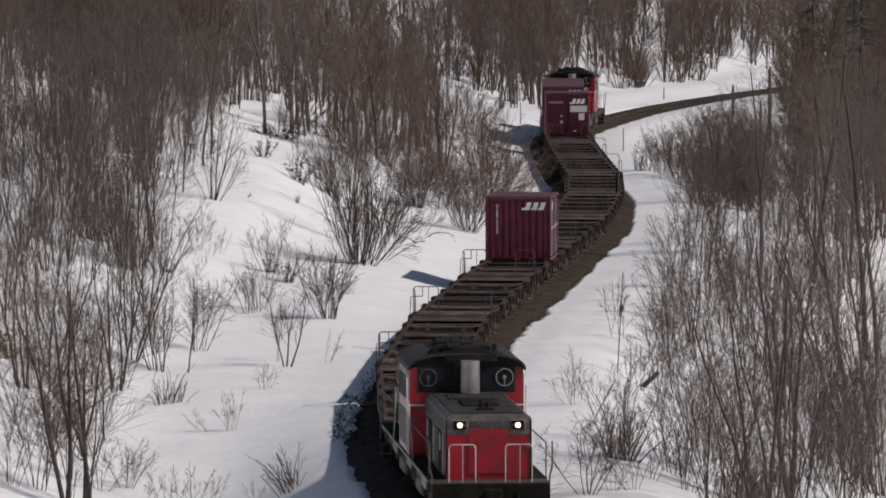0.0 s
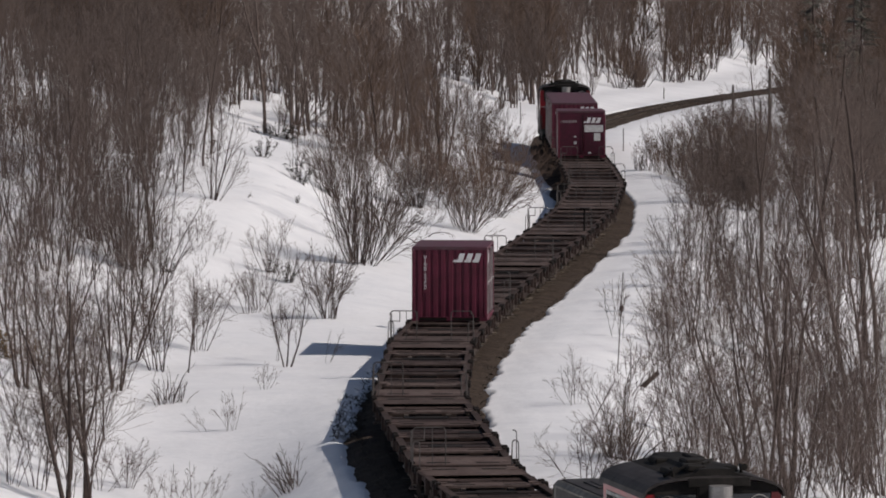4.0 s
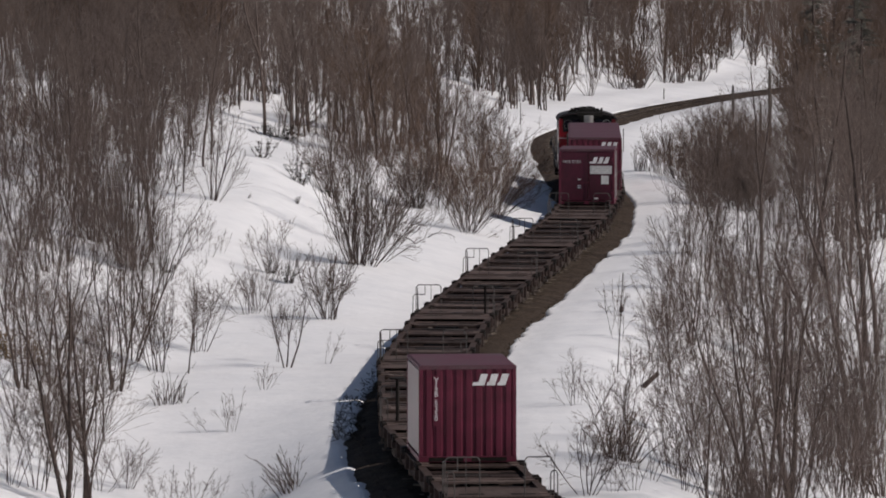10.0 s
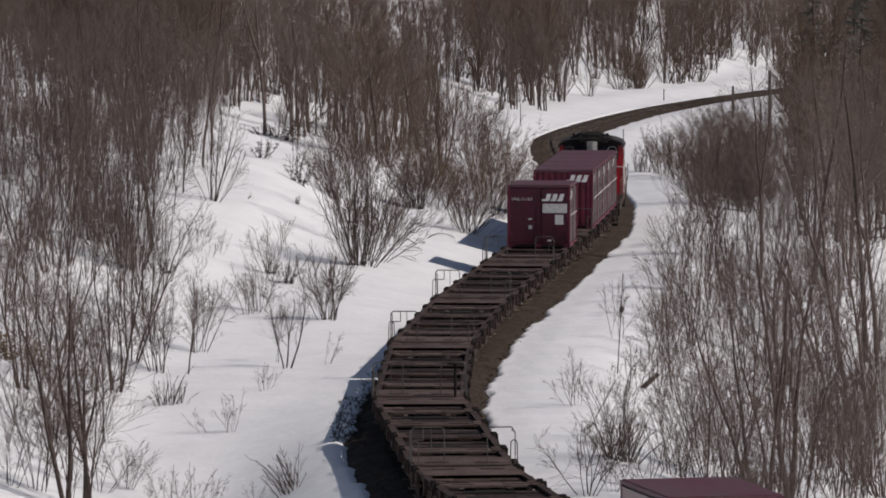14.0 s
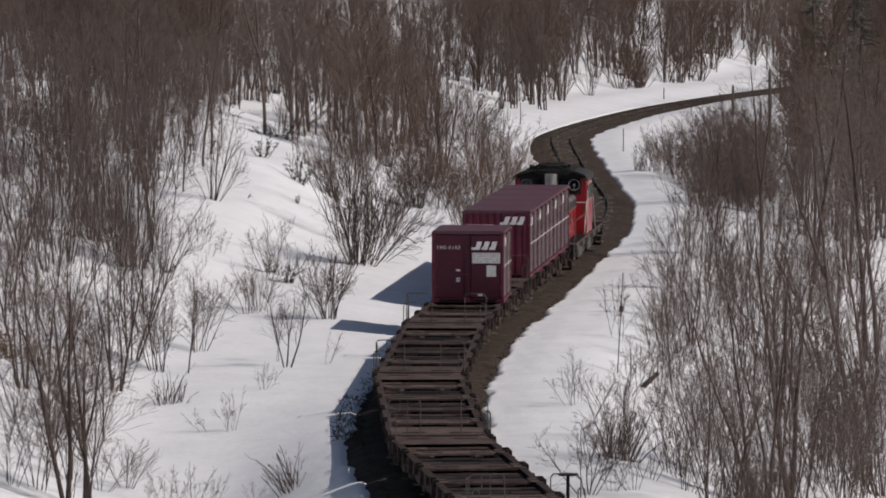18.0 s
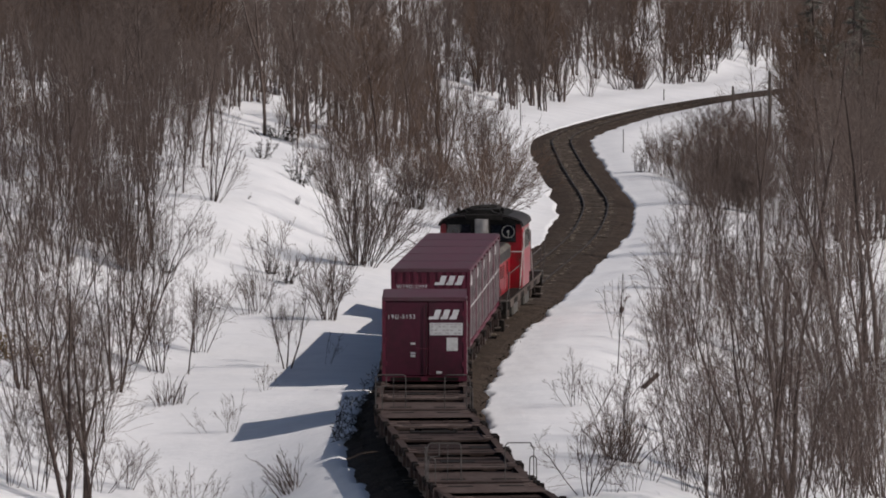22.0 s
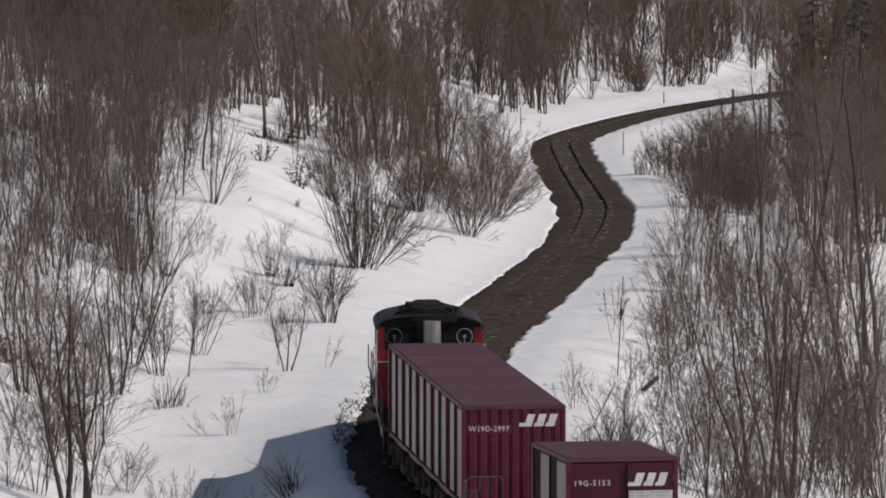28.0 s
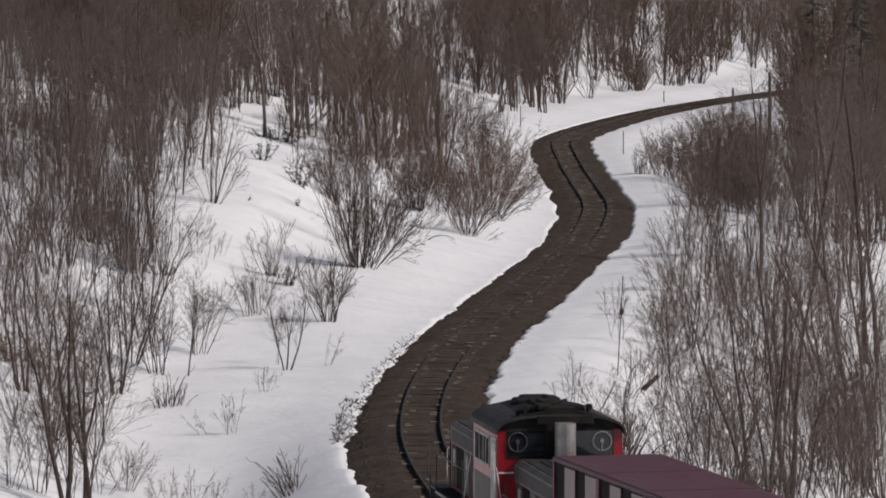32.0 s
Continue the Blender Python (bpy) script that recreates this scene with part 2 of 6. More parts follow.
def box(bm, x0, x1, y0, y1, z0, z1, bevel=0.0):
    r = bmesh.ops.create_cube(bm, size=1)
    bmesh.ops.transform(bm, verts=r["verts"], matrix=Matrix.LocRotScale(((x0 + x1) / 2, (y0 + y1) / 2, (z0 + z1) / 2), None, (abs(x1 - x0), abs(y1 - y0), abs(z1 - z0))))
    if bevel:
        bmesh.ops.bevel(bm, geom=list({e for v in r["verts"] for e in v.link_edges}), offset=bevel, segments=1, affect="EDGES")
    return bm


def boxes(*rows, bevel=0.0):
    bm = bmesh.new()
    for r in rows:
        box(bm, *r, bevel=bevel)
    return bm


def tube(bm, a, b, r, r2=None, n=8):
    a, b = Vector(a), Vector(b)
    q = (b - a).to_track_quat("Z", "Y").to_matrix().to_4x4()
    bmesh.ops.create_cone(bm, cap_ends=True, segments=n, radius1=r, radius2=r if r2 is None else r2, depth=(b - a).length, matrix=Matrix.Translation((a + b) / 2) @ q)
    return bm


def pipes(points, r, n=6):
    bm = bmesh.new()
    for a, b in zip(points[:-1], points[1:]):
        tube(bm, a, b, r, n=n)
    return bm


def prism(profile, y0, y1):
    """A profile in x and z, drawn out along y."""
    bm = bmesh.new()
    a = [bm.verts.new((x, y0, z)) for x, z in profile]
    b = [bm.verts.new((x, y1, z)) for x, z in profile]
    bm.faces.new(a)
    bm.faces.new(b[::-1])
    for i in range(len(a)):
        j = (i + 1) % len(a)
        bm.faces.new((a[i], b[i], b[j], a[j]))
    return bm


def writing(text, size, m, parent, mat=WHITE, name="lettering", spread=1.0):
    """Raised letters as a mesh, standing upright and facing -Y."""
    cu = bpy.data.curves.new(name, "FONT")
    cu.body, cu.size, cu.extrude, cu.align_x, cu.align_y = text, size, 0.002, "CENTER", "CENTER"
    cu.space_character = spread
    cu.resolution_u = 2
    ob = new(name, cu)
    bpy.context.view_layer.update()
    me = bpy.data.meshes.new_from_object(ob.evaluated_get(bpy.context.evaluated_depsgraph_get()))
    bpy.data.objects.remove(ob)
    me.materials.clear()
    me.materials.append(mat)
    return part(name, me, mat, parent, m=m @ pose(0, 0, 0, 90, 0, 0))


# ---- ground and track ----
def build_ground():
    lat = np.concatenate([-np.geomspace(3200, 26, 26), np.arange(-25, -4, 0.75), np.arange(-4, -2.4, 0.2), np.arange(-2.4, -1.2, 0.06), [-0.9, 0, 0.9],
                          np.arange(1.2, 2.4, 0.06), np.arange(2.4, 4, 0.2), np.arange(4, 25, 0.75), np.geomspace(26, 3200, 26)])
    ys = np.concatenate([-np.geomspace(3000, 60, 24), np.arange(-58, 120, 2.5), np.arange(120, 270, 0.45), np.arange(270, 420, 0.7), np.arange(420, 620, 2.0), np.geomspace(622, 4200, 36)])
    lg, yg = np.meshgrid(lat, ys)
    xg = lg + line_x(np.clip(yg, -300, 900))
    zg = ground_z(xg, yg)
    nr, nc = lg.shape
    verts = np.stack([xg, yg, zg], -1).reshape(-1, 3)
    idx = np.arange(nr * nc).reshape(nr, nc)
    faces = np.stack([idx[:-1, :-1], idx[:-1, 1:], idx[1:, 1:], idx[1:, :-1]], -1).reshape(-1, 4)
    ob = new("ground", mesh_of("ground", verts.tolist(), faces.tolist(), SNOW, True))
    tagged(ob, "deep white old snow with soft dips and drifts", "snow ground", kind="structure")


def strip(name, rows, y0, y1, step, mat, rough=0.0):
    """A long body along the line. rows: its cross-section, sideways and up, left to right."""
    ys = np.arange(y0, y1, step)
    cx, cz = line_x(ys), line_z(ys)
    g = np.gradient(cx, ys)
    nn = np.hypot(1, g)
    rs = np.random.RandomState(8)
    verts, k = [], len(rows)
    for la, up in rows:
        j = rs.uniform(-rough, rough, len(ys))
        verts.append(np.stack([cx + la / nn, ys - la * g / nn, cz + up + j], -1))
    verts = np.stack(verts, 1).reshape(-1, 3)
    idx = np.arange(len(ys) * k).reshape(len(ys), k)
    faces = np.stack([idx[:-1, :-1], idx[:-1, 1:], idx[1:, 1:], idx[1:, :-1]], -1).reshape(-1, 4)
    return mesh_of(name, verts.tolist(), faces.tolist(), mat)


def build_track():
    bed = new("ballast", strip("ballast", [(-2.5, -0.5), (-2.0, -0.3), (-1.75, -0.22), (-1.45, -0.155), (-1.1, -0.115), (-0.8, -0.118), (-0.45, -0.125), (0, -0.13), (0.45, -0.125),
              (0.8, -0.118), (1.1, -0.115), (1.45, -0.155), (1.75, -0.22), (2.0, -0.3), (2.5, -0.5)], -300, 800, 0.27, BALLAST, 0.028))
    tagged(bed, "dark brown stone ballast bare of snow between snowbanks", "track bed", kind="structure")
    track = tagged(new("railway_track"), "single railway track with rusty rails on worn sleepers", "railway track", kind="structure")
    for la in (-0.566, 0.566):
        part("rail", strip("rail", [(la - 0.065, -0.17), (la - 0.062, -0.155), (la - 0.012, -0.14), (la - 0.01, -0.04), (la - 0.034, -0.03), (la - 0.034, 0),
             (la + 0.034, 0), (la + 0.034, -0.03), (la + 0.01, -0.04), (la + 0.012, -0.14), (la + 0.062, -0.155), (la + 0.065, -0.17)], -300, 800, 0.4, RAIL), RAIL, track, "rusty steel rail")
        part("running_surface", strip("running_surface", [(la - 0.026, 0.0), (la - 0.022, 0.004), (la + 0.022, 0.004), (la + 0.026, 0.0)], -300, 800, 0.4, RAILTOP), RAILTOP, track, "polished top of the rail")
    tie = boxes((-1.05, 1.05, -0.115, 0.115, -0.26, -0.114), bevel=0.012)
    me = bpy.data.meshes.new("sleeper")
    tie.to_mesh(me)
    tie.free()
    me.materials.append(SLEEPER)
    rs = random.Random(4)
    s, near = 128.0, 0
    vs, fs = [], []
    pv, pf = [], []
    base = [v.co.copy() for v in me.vertices]
    polys = [tuple(p.vertices) for p in me.polygons]
    while s < 470:
        a, b = on_line(s - 0.3), on_line(s + 0.3)
        m = Matrix.Translation((a + b) / 2) @ pose(rs.uniform(-0.02, 0.02), 0, rs.uniform(-0.012, 0.006), 0, 0, math.degrees(math.atan2(-(b.x - a.x), b.y - a.y)) + rs.uniform(-1, 1))
        if near < 298:
            part("sleeper", me, SLEEPER, track, m=m)
            near += 1
        else:
            o = len(vs)
            vs += [tuple(m @ c) for c in base]
            fs += [tuple(o + i for i in p) for p in polys]
        for la in (-0.70, -0.43, 0.43, 0.70):
            la += rs.uniform(-0.14, 0.14)
            if rs.random() < 0.32:
                o, w, d = len(pv), rs.uniform(0.05, 0.15), rs.uniform(0.06, 0.16)
                pv += [tuple(m @ Vector((la + p * w, q * d, z))) for z in (-0.12, -0.078) for p, q in ((-1, -1), (1, -1), (0.8, 1), (-0.9, 0.9))]
                pf += [tuple(o + i for i in f) for f in ((4, 5, 6, 7), (0, 1, 5, 4), (1, 2, 6, 5), (2, 3, 7, 6), (3, 0, 4, 7))]
        s += 0.62
    rest = part("far_sleepers", mesh_of("far_sleepers", vs, fs, SLEEPER), SLEEPER, track)
    rest["kind"] = "stuff"
    chairs = part("rail_chairs", mesh_of("rail_chairs", pv, pf, CHAIR), CHAIR, track, "pale worn rail chairs and fastenings")
    chairs["kind"] = "stuff"
    # loose stones of the bed
    rs = np.random.RandomState(21)
    vs, fs = [], []
    n = 9000
    ss = 130 + 130 * rs.rand(n) ** 1.3
    la = rs.uniform(-1.75, 1.75, n)
    x, z = line_x(ss), line_z(ss)
    for i in range(n):
        r = rs.uniform(0.025, 0.06)
        o = len(vs)
        c = (x[i] + la[i], ss[i], z[i] - 0.205)
        ax = rs.uniform(-1, 1, (6, 3)) * r * 0.45
        for d, (p, q, w) in zip(ax, ((1, 0, 0), (-1, 0, 0), (0, 1, 0), (0, -1, 0), (0, 0, 1), (0, 0, -1))):
            vs.append((c[0] + p * r + d[0], c[1] + q * r + d[1], c[2] + w * r * 0.8 + d[2]))
        fs += [(o + a, o + b, o + cc) for a, b, cc in ((0, 2, 4), (2, 1, 4), (1, 3, 4), (3, 0, 4), (2, 0, 5), (1, 2, 5), (3, 1, 5), (0, 3, 5))]
    ob = new("ballast_stones", mesh_of("ballast_stones", vs, fs, STONE))
    tagged(ob, "loose crushed brown stones of the track bed", "ballast stones", kind="stuff")


build_ground()
build_track()


# ---- the train: flat wagons, containers, locomotives ----
def corrugated(width, z0, z1, depth, n, flat=0.55):
    """An upright corrugated sheet, facing -Y, n ribs wide."""
    bm = bmesh.new()
    p, w = [], width / n
    for i in range(n):
        x = -width / 2 + i * w
        p += [(x, 0), (x + w * flat * 0.5, 0), (x + w * (flat * 0.5 + 0.12), -depth), (x + w * (0.88 - flat * 0.0), -depth)]
    p.append((width / 2, 0))
    cols = [(bm.verts.new((x, y, z0)), bm.verts.new((x, y, z1))) for x, y in p]
    for a, b in zip(cols[:-1], cols[1:]):
        bm.faces.new((a[0], b[0], b[1], a[1]))
    return bm


def emblem(parent, m, size=0.24):
    """Three slanting white blocks, each with a foot."""
    for x in (-1.28, -0.36, 0.56):
        bm = bmesh.new()
        foot = -0.30 if x < -1 else 0.0
        p = [(foot, -0.5), (0.74, -0.5), (0.74, 0.5), (0.14, 0.5), (0.14, -0.2), (foot, -0.2)]
        a, b = ([bm.verts.new(((x + u + 0.32 * w) * size, y, w * size)) for u, w in p] for y in (-0.004, 0.0))
        bm.faces.new(a)
        for k in range(6):
            bm.faces.new((a[k], b[k], b[(k + 1) % 6], a[(k + 1) % 6]))
        part("emblem_block", bm, WHITE, parent, "white slanting block of an emblem", m)


CW, CL, CH = 2.45, 3.70, 2.42


def build_container(kind, number=""):
    """A twelve-foot rail container on its base, front end towards -Y."""
    t = new("freight_container")
    hw, hl = CW / 2, CL / 2
    part("base_frame", boxes((-hw, hw, -hl, -hl + 0.1, 0, 0.14), (-hw, hw, hl - 0.1, hl, 0, 0.14), (-hw, -hw + 0.09, -hl + 0.1, hl - 0.1, 0, 0.13), (hw - 0.09, hw, -hl + 0.1, hl - 0.1, 0, 0.13),
         (-hw + 0.09, hw - 0.09, -hl + 0.1, hl - 0.1, 0.05, 0.11)), MAROON, t, "maroon steel base with lifting pockets")
    # Pockets are not cut; black slabs paint the shade inside them.
    for x0, x1 in ((-0.98, -0.10), (0.10, 0.98)):
        part("fork_pocket", boxes((x0, x1, -hl - 0.003, -hl, 0.015, 0.115)), UNDER, t, "black slab painted for the shade in a fork pocket")
    for sx in (-1, 1):
        for sy in (-1, 1):
            part("corner_post", boxes((sx * hw, sx * (hw - 0.1), sy * hl, sy * (hl - 0.1), 0.14, CH - 0.1), bevel=0.012), MAROON, t)
    bm = bmesh.new()
    box(bm, -hw, hw, -hl, hl, CH - 0.10, CH - 0.02)
    box(bm, -hw + 0.05, hw - 0.05, -hl + 0.05, hl - 0.05, CH - 0.02, CH)
    part("roof", bm, MAROON_ROOF, t, "dusty maroon steel roof")
    if kind == "door":
        seam = 0.10
        for x0, x1 in ((-hw + 0.1, seam - 0.012), (seam + 0.012, hw - 0.1)):
            door = part("end_door", boxes((x0, x1, -hl + 0.015, -hl + 0.06, 0.16, CH - 0.12), bevel=0.012), DOORPAINT, t, "smooth dark maroon door leaf")
            for z in (0.5, 1.2, 1.95):
                x = x0 + 0.02 if x0 < 0 else x1 - 0.02
                part("hinge", boxes((x - 0.03, x + 0.03, -hl - 0.012, -hl + 0.015, z - 0.06, z + 0.06)), MAROON, door)
        part("door_bar", pipes([(seam - 0.05, -hl - 0.02, 0.25), (seam - 0.05, -hl - 0.02, CH - 0.2)], 0.014), DARKROOF, t)
        part("door_handle", boxes((seam - 0.32, seam + 0.05, -hl - 0.045, -hl - 0.02, 0.93, 0.96)), MAROON, t)
        for z in (1.06, 0.78, 0.70):
            part("notice", boxes((seam - 0.50, seam - 0.36, -hl + 0.008, -hl + 0.015, z, z + 0.06)), LABELGREY, t, "small pale notice")
        lab = part("label_panel", boxes((seam + 0.05, hw - 0.12, -hl + 0.008, -hl + 0.015, 1.33, 1.69)), LABELGREY, t, "pale lettered panel")
        for z, gaps in ((1.37, (0, 3, 5)), (1.46, (2, 6)), (1.56, (1, 4, 7)), (1.63, (3,))):
            for k in range(8):
                if k not in gaps:
                    x = seam + 0.08 + k * 0.113
                    part("text_bar", boxes((x, x + 0.075, -hl + 0.004, -hl + 0.008, z, z + 0.035)), FAINT, lab)
        part("notice", boxes((seam + 0.54, hw - 0.26, -hl + 0.008, -hl + 0.015, 0.88, 1.26)), LABELGREY, t, "pale square notice")
        part("notice", boxes((seam + 0.24, seam + 0.40, -hl + 0.008, -hl + 0.015, 0.22, 0.29)), LABELGREY, t)
        emblem(t, pose(seam + 0.50, -hl + 0.012, 1.93), 0.28)
        writing(number, 0.17, pose(-0.66, -hl + 0.011, 1.86), t, spread=1.2)
    else:
        part("end_panel", corrugated(CW - 0.2, 0.14, CH - 0.1, 0.035, 9), MAROON, t, "corrugated maroon end wall", pose(0, -hl + 0.045, 0))
        emblem(t, pose(0.62, -hl + 0.004, CH - 0.36), 0.29)
        part("text_panel", boxes((0.28, 1.0, -hl + 0.008, -hl + 0.03, CH - 0.5, CH - 0.22)), MAROON, t)
        if kind == "upright":
            for i, ch in enumerate(number):
                writing(ch, 0.19, pose(-0.79, -hl + 0.006, CH - 0.36 - i * 0.122), t)
            part("text_panel", boxes((-0.86, -0.72, -hl + 0.008, -hl + 0.03, 0.9, CH - 0.25)), MAROON, t)
        else:
            part("text_panel", boxes((-1.12, -0.04, -hl + 0.008, -hl + 0.03, CH - 0.67, CH - 0.45)), MAROON, t)
            writing(number, 0.17, pose(-0.58, -hl + 0.004, CH - 0.56), t, spread=1.12)
    part("end_panel", corrugated(CW - 0.2, 0.14, CH - 0.1, 0.035, 9), MAROON, t, "", pose(0, hl - 0.045, 0, 0, 0, 180))
    for sx in (-1, 1):
        # Wall behind the doors is dark brown: its shade is painted in.
        part("side_panel", boxes((sx * (hw - 0.075), sx * (hw - 0.055), -hl + 0.1, hl - 0.1, 0.14, CH - 0.1)), DECKDARK, t, "side wall coloured dark as shade behind the doors")
        w = (CL - 0.26) / 4
        for k in range(4):
            y = -hl + 0.13 + k * w
            # Every second leaf is black, shade painted in place of maroon.
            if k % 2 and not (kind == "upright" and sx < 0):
                part("side_door", boxes((sx * (hw - 0.085), sx * (hw - 0.060), y + 0.10, y + w - 0.02, 0.18, CH - 0.14), bevel=0.006), UNDER, t, "inner door leaf coloured black as if in shade")
            else:
                part("side_door", boxes((sx * (hw - 0.055), sx * (hw - 0.012), y + 0.02, y + w + 0.04, 0.18, CH - 0.14), bevel=0.008), DOORGLOSS, t, "glossy maroon folding side door")
            if sx > 0:
                part("lock_rod", pipes([(sx * (hw + 0.004), y + 0.14, 0.2), (sx * (hw + 0.004), y + 0.14, CH - 0.16)], 0.016), ZINC, t, "galvanised lock rod")
                part("side_rail", boxes((sx * (hw - 0.012), sx * (hw + 0.004), y + 0.05, y + w - 0.05, 1.20, 1.245)), LABELGREY, t, "pale scuffed rubbing strip")
        if sx > 0:
            emblem(t, pose(sx * (hw - 0.006), -hl + 0.65, CH - 0.40, 0, 0, 90 * sx), 0.29)
    return t


def build_bogie(parent, y, wheelbase=1.9, r=0.43):
    """A wheel truck: bolster, two cast side frames with springs and axle boxes, and two wheelsets."""
    b = part("bogie", boxes((-0.95, 0.95, y - 0.25, y + 0.25, 0.40, 0.66), (-0.85, 0.85, y - 0.07, y + 0.07, 0.66, 0.74), bevel=0.02), UNDER, parent, "grimy black wheel truck")
    w = wheelbase / 2
    cast = [(-w - 0.38, 0.36), (-w - 0.25, 0.56), (-w * 0.62, 0.64), (-0.36, 0.74), (0.36, 0.74), (w * 0.62, 0.64), (w + 0.25, 0.56), (w + 0.38, 0.36),
            (w + 0.18, 0.30), (w - 0.32, 0.46), (0.42, 0.34), (0.30, 0.22), (-0.30, 0.22), (-0.42, 0.34), (-w + 0.32, 0.46), (-w - 0.18, 0.30)]
    for x in (-1, 1):
        bm = prism([(p, q) for p, q in cast], -0.05, 0.05)
        part("side_frame", bm, DUST, b, "dusty brown cast side frame", Matrix.Translation((x * 0.98, y, 0)) @ pose(0, 0, 0, 0, 0, 90))
        for d in (-0.16, 0.16):
            bm = bmesh.new()
            for k in range(4):
                tube(bm, (x * 1.0, y + d, 0.28 + k * 0.09), (x * 1.0, y + d, 0.33 + k * 0.09), 0.085, n=8)
            part("spring", bm, DUST, b)
        for d in (-0.5, 0.5):
            part("brake_beam", boxes((x * 0.5, x * 0.7, y + w * d - 0.05, y + w * d + 0.05, 0.22, 0.72), bevel=0.015), UNDER, b)
    for s in (-1, 1):
        bm = bmesh.new()
        for x in (-0.58, 0.58):
            tube(bm, (x - 0.06, 0, 0), (x + 0.06, 0, 0), r, n=20)
            tube(bm, (x + (0.06 if x > 0 else -0.06), 0, 0), (x + (0.10 if x > 0 else -0.10), 0, 0), r * 0.42, n=12)
            for k in range(4):
                box(bm, x - 0.075, x + 0.075, -0.3 * math.cos(k * 0.785) - 0.02, -0.3 * math.cos(k * 0.785) + 0.02, 0.3 * math.sin(k * 0.785) - 0.02, 0.3 * math.sin(k * 0.785) + 0.02)
        tube(bm, (-0.9, 0, 0), (0.9, 0, 0), 0.075, n=8)
        part("wheelset", bm, DUST, b, "brown rusty wheelset", pose(0, y + s * w, r))
        for x in (-1.04, 1.04):
            part("axle_box", boxes((x - 0.10, x + 0.10, y + s * w - 0.17, y + s * w + 0.17, 0.26, 0.60), (x - 0.13, x + 0.13, y + s * w - 0.10, y + s * w + 0.10, 0.33, 0.53), bevel=0.025), DUST, b)
    return b


WL = 19.79


def build_wagon():
    """An empty skeletal container wagon, standing on the rails, its front end at -Y."""
    t = new("flat_wagon")
    h = WL / 2 - 0.35
    for x in (-1.22, 1.22):
        bm = bmesh.new()
        outline = [(-h, 0.80), (-h + 4.6, 0.80), (-h + 6.2, 0.52), (h - 6.2, 0.52), (h - 4.6, 0.80), (h, 0.80), (h, 0.965), (-h, 0.965)]
        for xa, xb in ((x - 0.03, x + 0.03),):
            a = [bm.verts.new((xa, y, z)) for y, z in outline]
            b = [bm.verts.new((xb, y, z)) for y, z in outline]
            bm.faces.new(a)
            bm.faces.new(b[::-1])
            for i in range(8):
                bm.faces.new((a[i], b[i], b[(i + 1) % 8], a[(i + 1) % 8]))
        box(bm, x - 0.10, x + 0.08, -h, h, 0.965, 1.0)
        part("side_sill", bm, DECK, t, "brown steel side beam")
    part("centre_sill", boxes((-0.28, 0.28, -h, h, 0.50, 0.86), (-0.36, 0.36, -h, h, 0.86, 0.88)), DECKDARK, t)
    bay = (2 * h - 0.7) / 5
    for i in range(6):
        y = -h + 0.35 + i * bay
        wide = 0.62 if i in (0, 5) else (0.44, 0.34, 0.52, 0.30)[i - 1]
        a, b = max(y - wide, -h), min(y + wide, h)
        part("deck_plate", boxes((-1.13, 1.13, a, b, 0.935, 0.985)), DECK if i in (0, 2, 3, 5) else DECKEND, t, "worn brown deck plate")
        # Slots are thin black slabs, the shade of a hole painted on.
        for x in (-0.62, 0.62):
            part("plate_slot", boxes((x - 0.27, x + 0.27, y - 0.09, y + 0.09, 0.985, 0.989)), UNDER, t)
        if i < 5:
            for k in range(3):
                w = (bay - 1.24) / 3
                y0 = y + 0.62 + k * w + (0.10, -0.06, 0.04)[(i + k) % 3]
                ya, yb = y0 + (0.16 if k == 0 else 0.07), y0 + w - (0.20 if k == 2 else 0.06)
                cuts = (-1.12, -0.30 - 0.22 * ((i * 3 + k) % 3), 0.34 + 0.17 * ((i + 2 * k) % 3), 1.12)
                for c in range(3):
                    e = 0.13 * ((i * 5 + k * 3 + c * 2) % 4) / 3
                    # DECKMID sheets carry painted recess shade.
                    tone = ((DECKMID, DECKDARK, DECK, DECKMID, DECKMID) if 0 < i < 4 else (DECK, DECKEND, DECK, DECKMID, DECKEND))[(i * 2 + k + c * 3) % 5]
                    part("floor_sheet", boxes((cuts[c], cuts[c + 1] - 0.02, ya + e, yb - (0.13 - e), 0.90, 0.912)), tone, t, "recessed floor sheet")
                if k:
                    part("cross_beam", boxes((-1.12, 1.12, y0 - 0.04, y0 + 0.04, 0.70, 0.905)), DECK if k == 1 else DECKDARK, t)
    # Added black sheet: stands in for shade below the open deck.
    part("under_floor", boxes((-1.26, 1.26, -h, h, 0.70, 0.71)), UNDER, t)
    for i in range(6):
        y = -h + 0.35 + i * (2 * h - 0.7) / 5
        for x in (-1.30, 1.30):
            for d in (-0.28, 0.28):
                if -h < y + d < h:
                    part("lock_pad", boxes((x - (0.30 if x > 0 else 0.0), x + (0.0 if x > 0 else 0.30), y + d - 0.16, y + d + 0.16, 1.0005, 1.016)), DECKEND, t)
                    part("container_lock", boxes((x - 0.07, x + 0.09 if x > 0 else x + 0.07, y + d - 0.09, y + d + 0.09, 0.90, 1.075), bevel=0.02), DECKDARK, t)
    for i in range(13):
        y = -h + 0.9 + i * (2 * h - 1.8) / 12
        for x in (-1.30, 1.30):
            part("stake_pocket", boxes((x - 0.05, x + 0.05, y - 0.10, y + 0.10, 0.58 if i % 2 else 0.70, 0.99)), DECK, t)
    for s in (-1, 1):
        part("end_beam", boxes((-1.33, 1.33, s * h, s * (h + 0.14), 0.60, 1.0), bevel=0.01), DECK, t, "brown steel end beam")
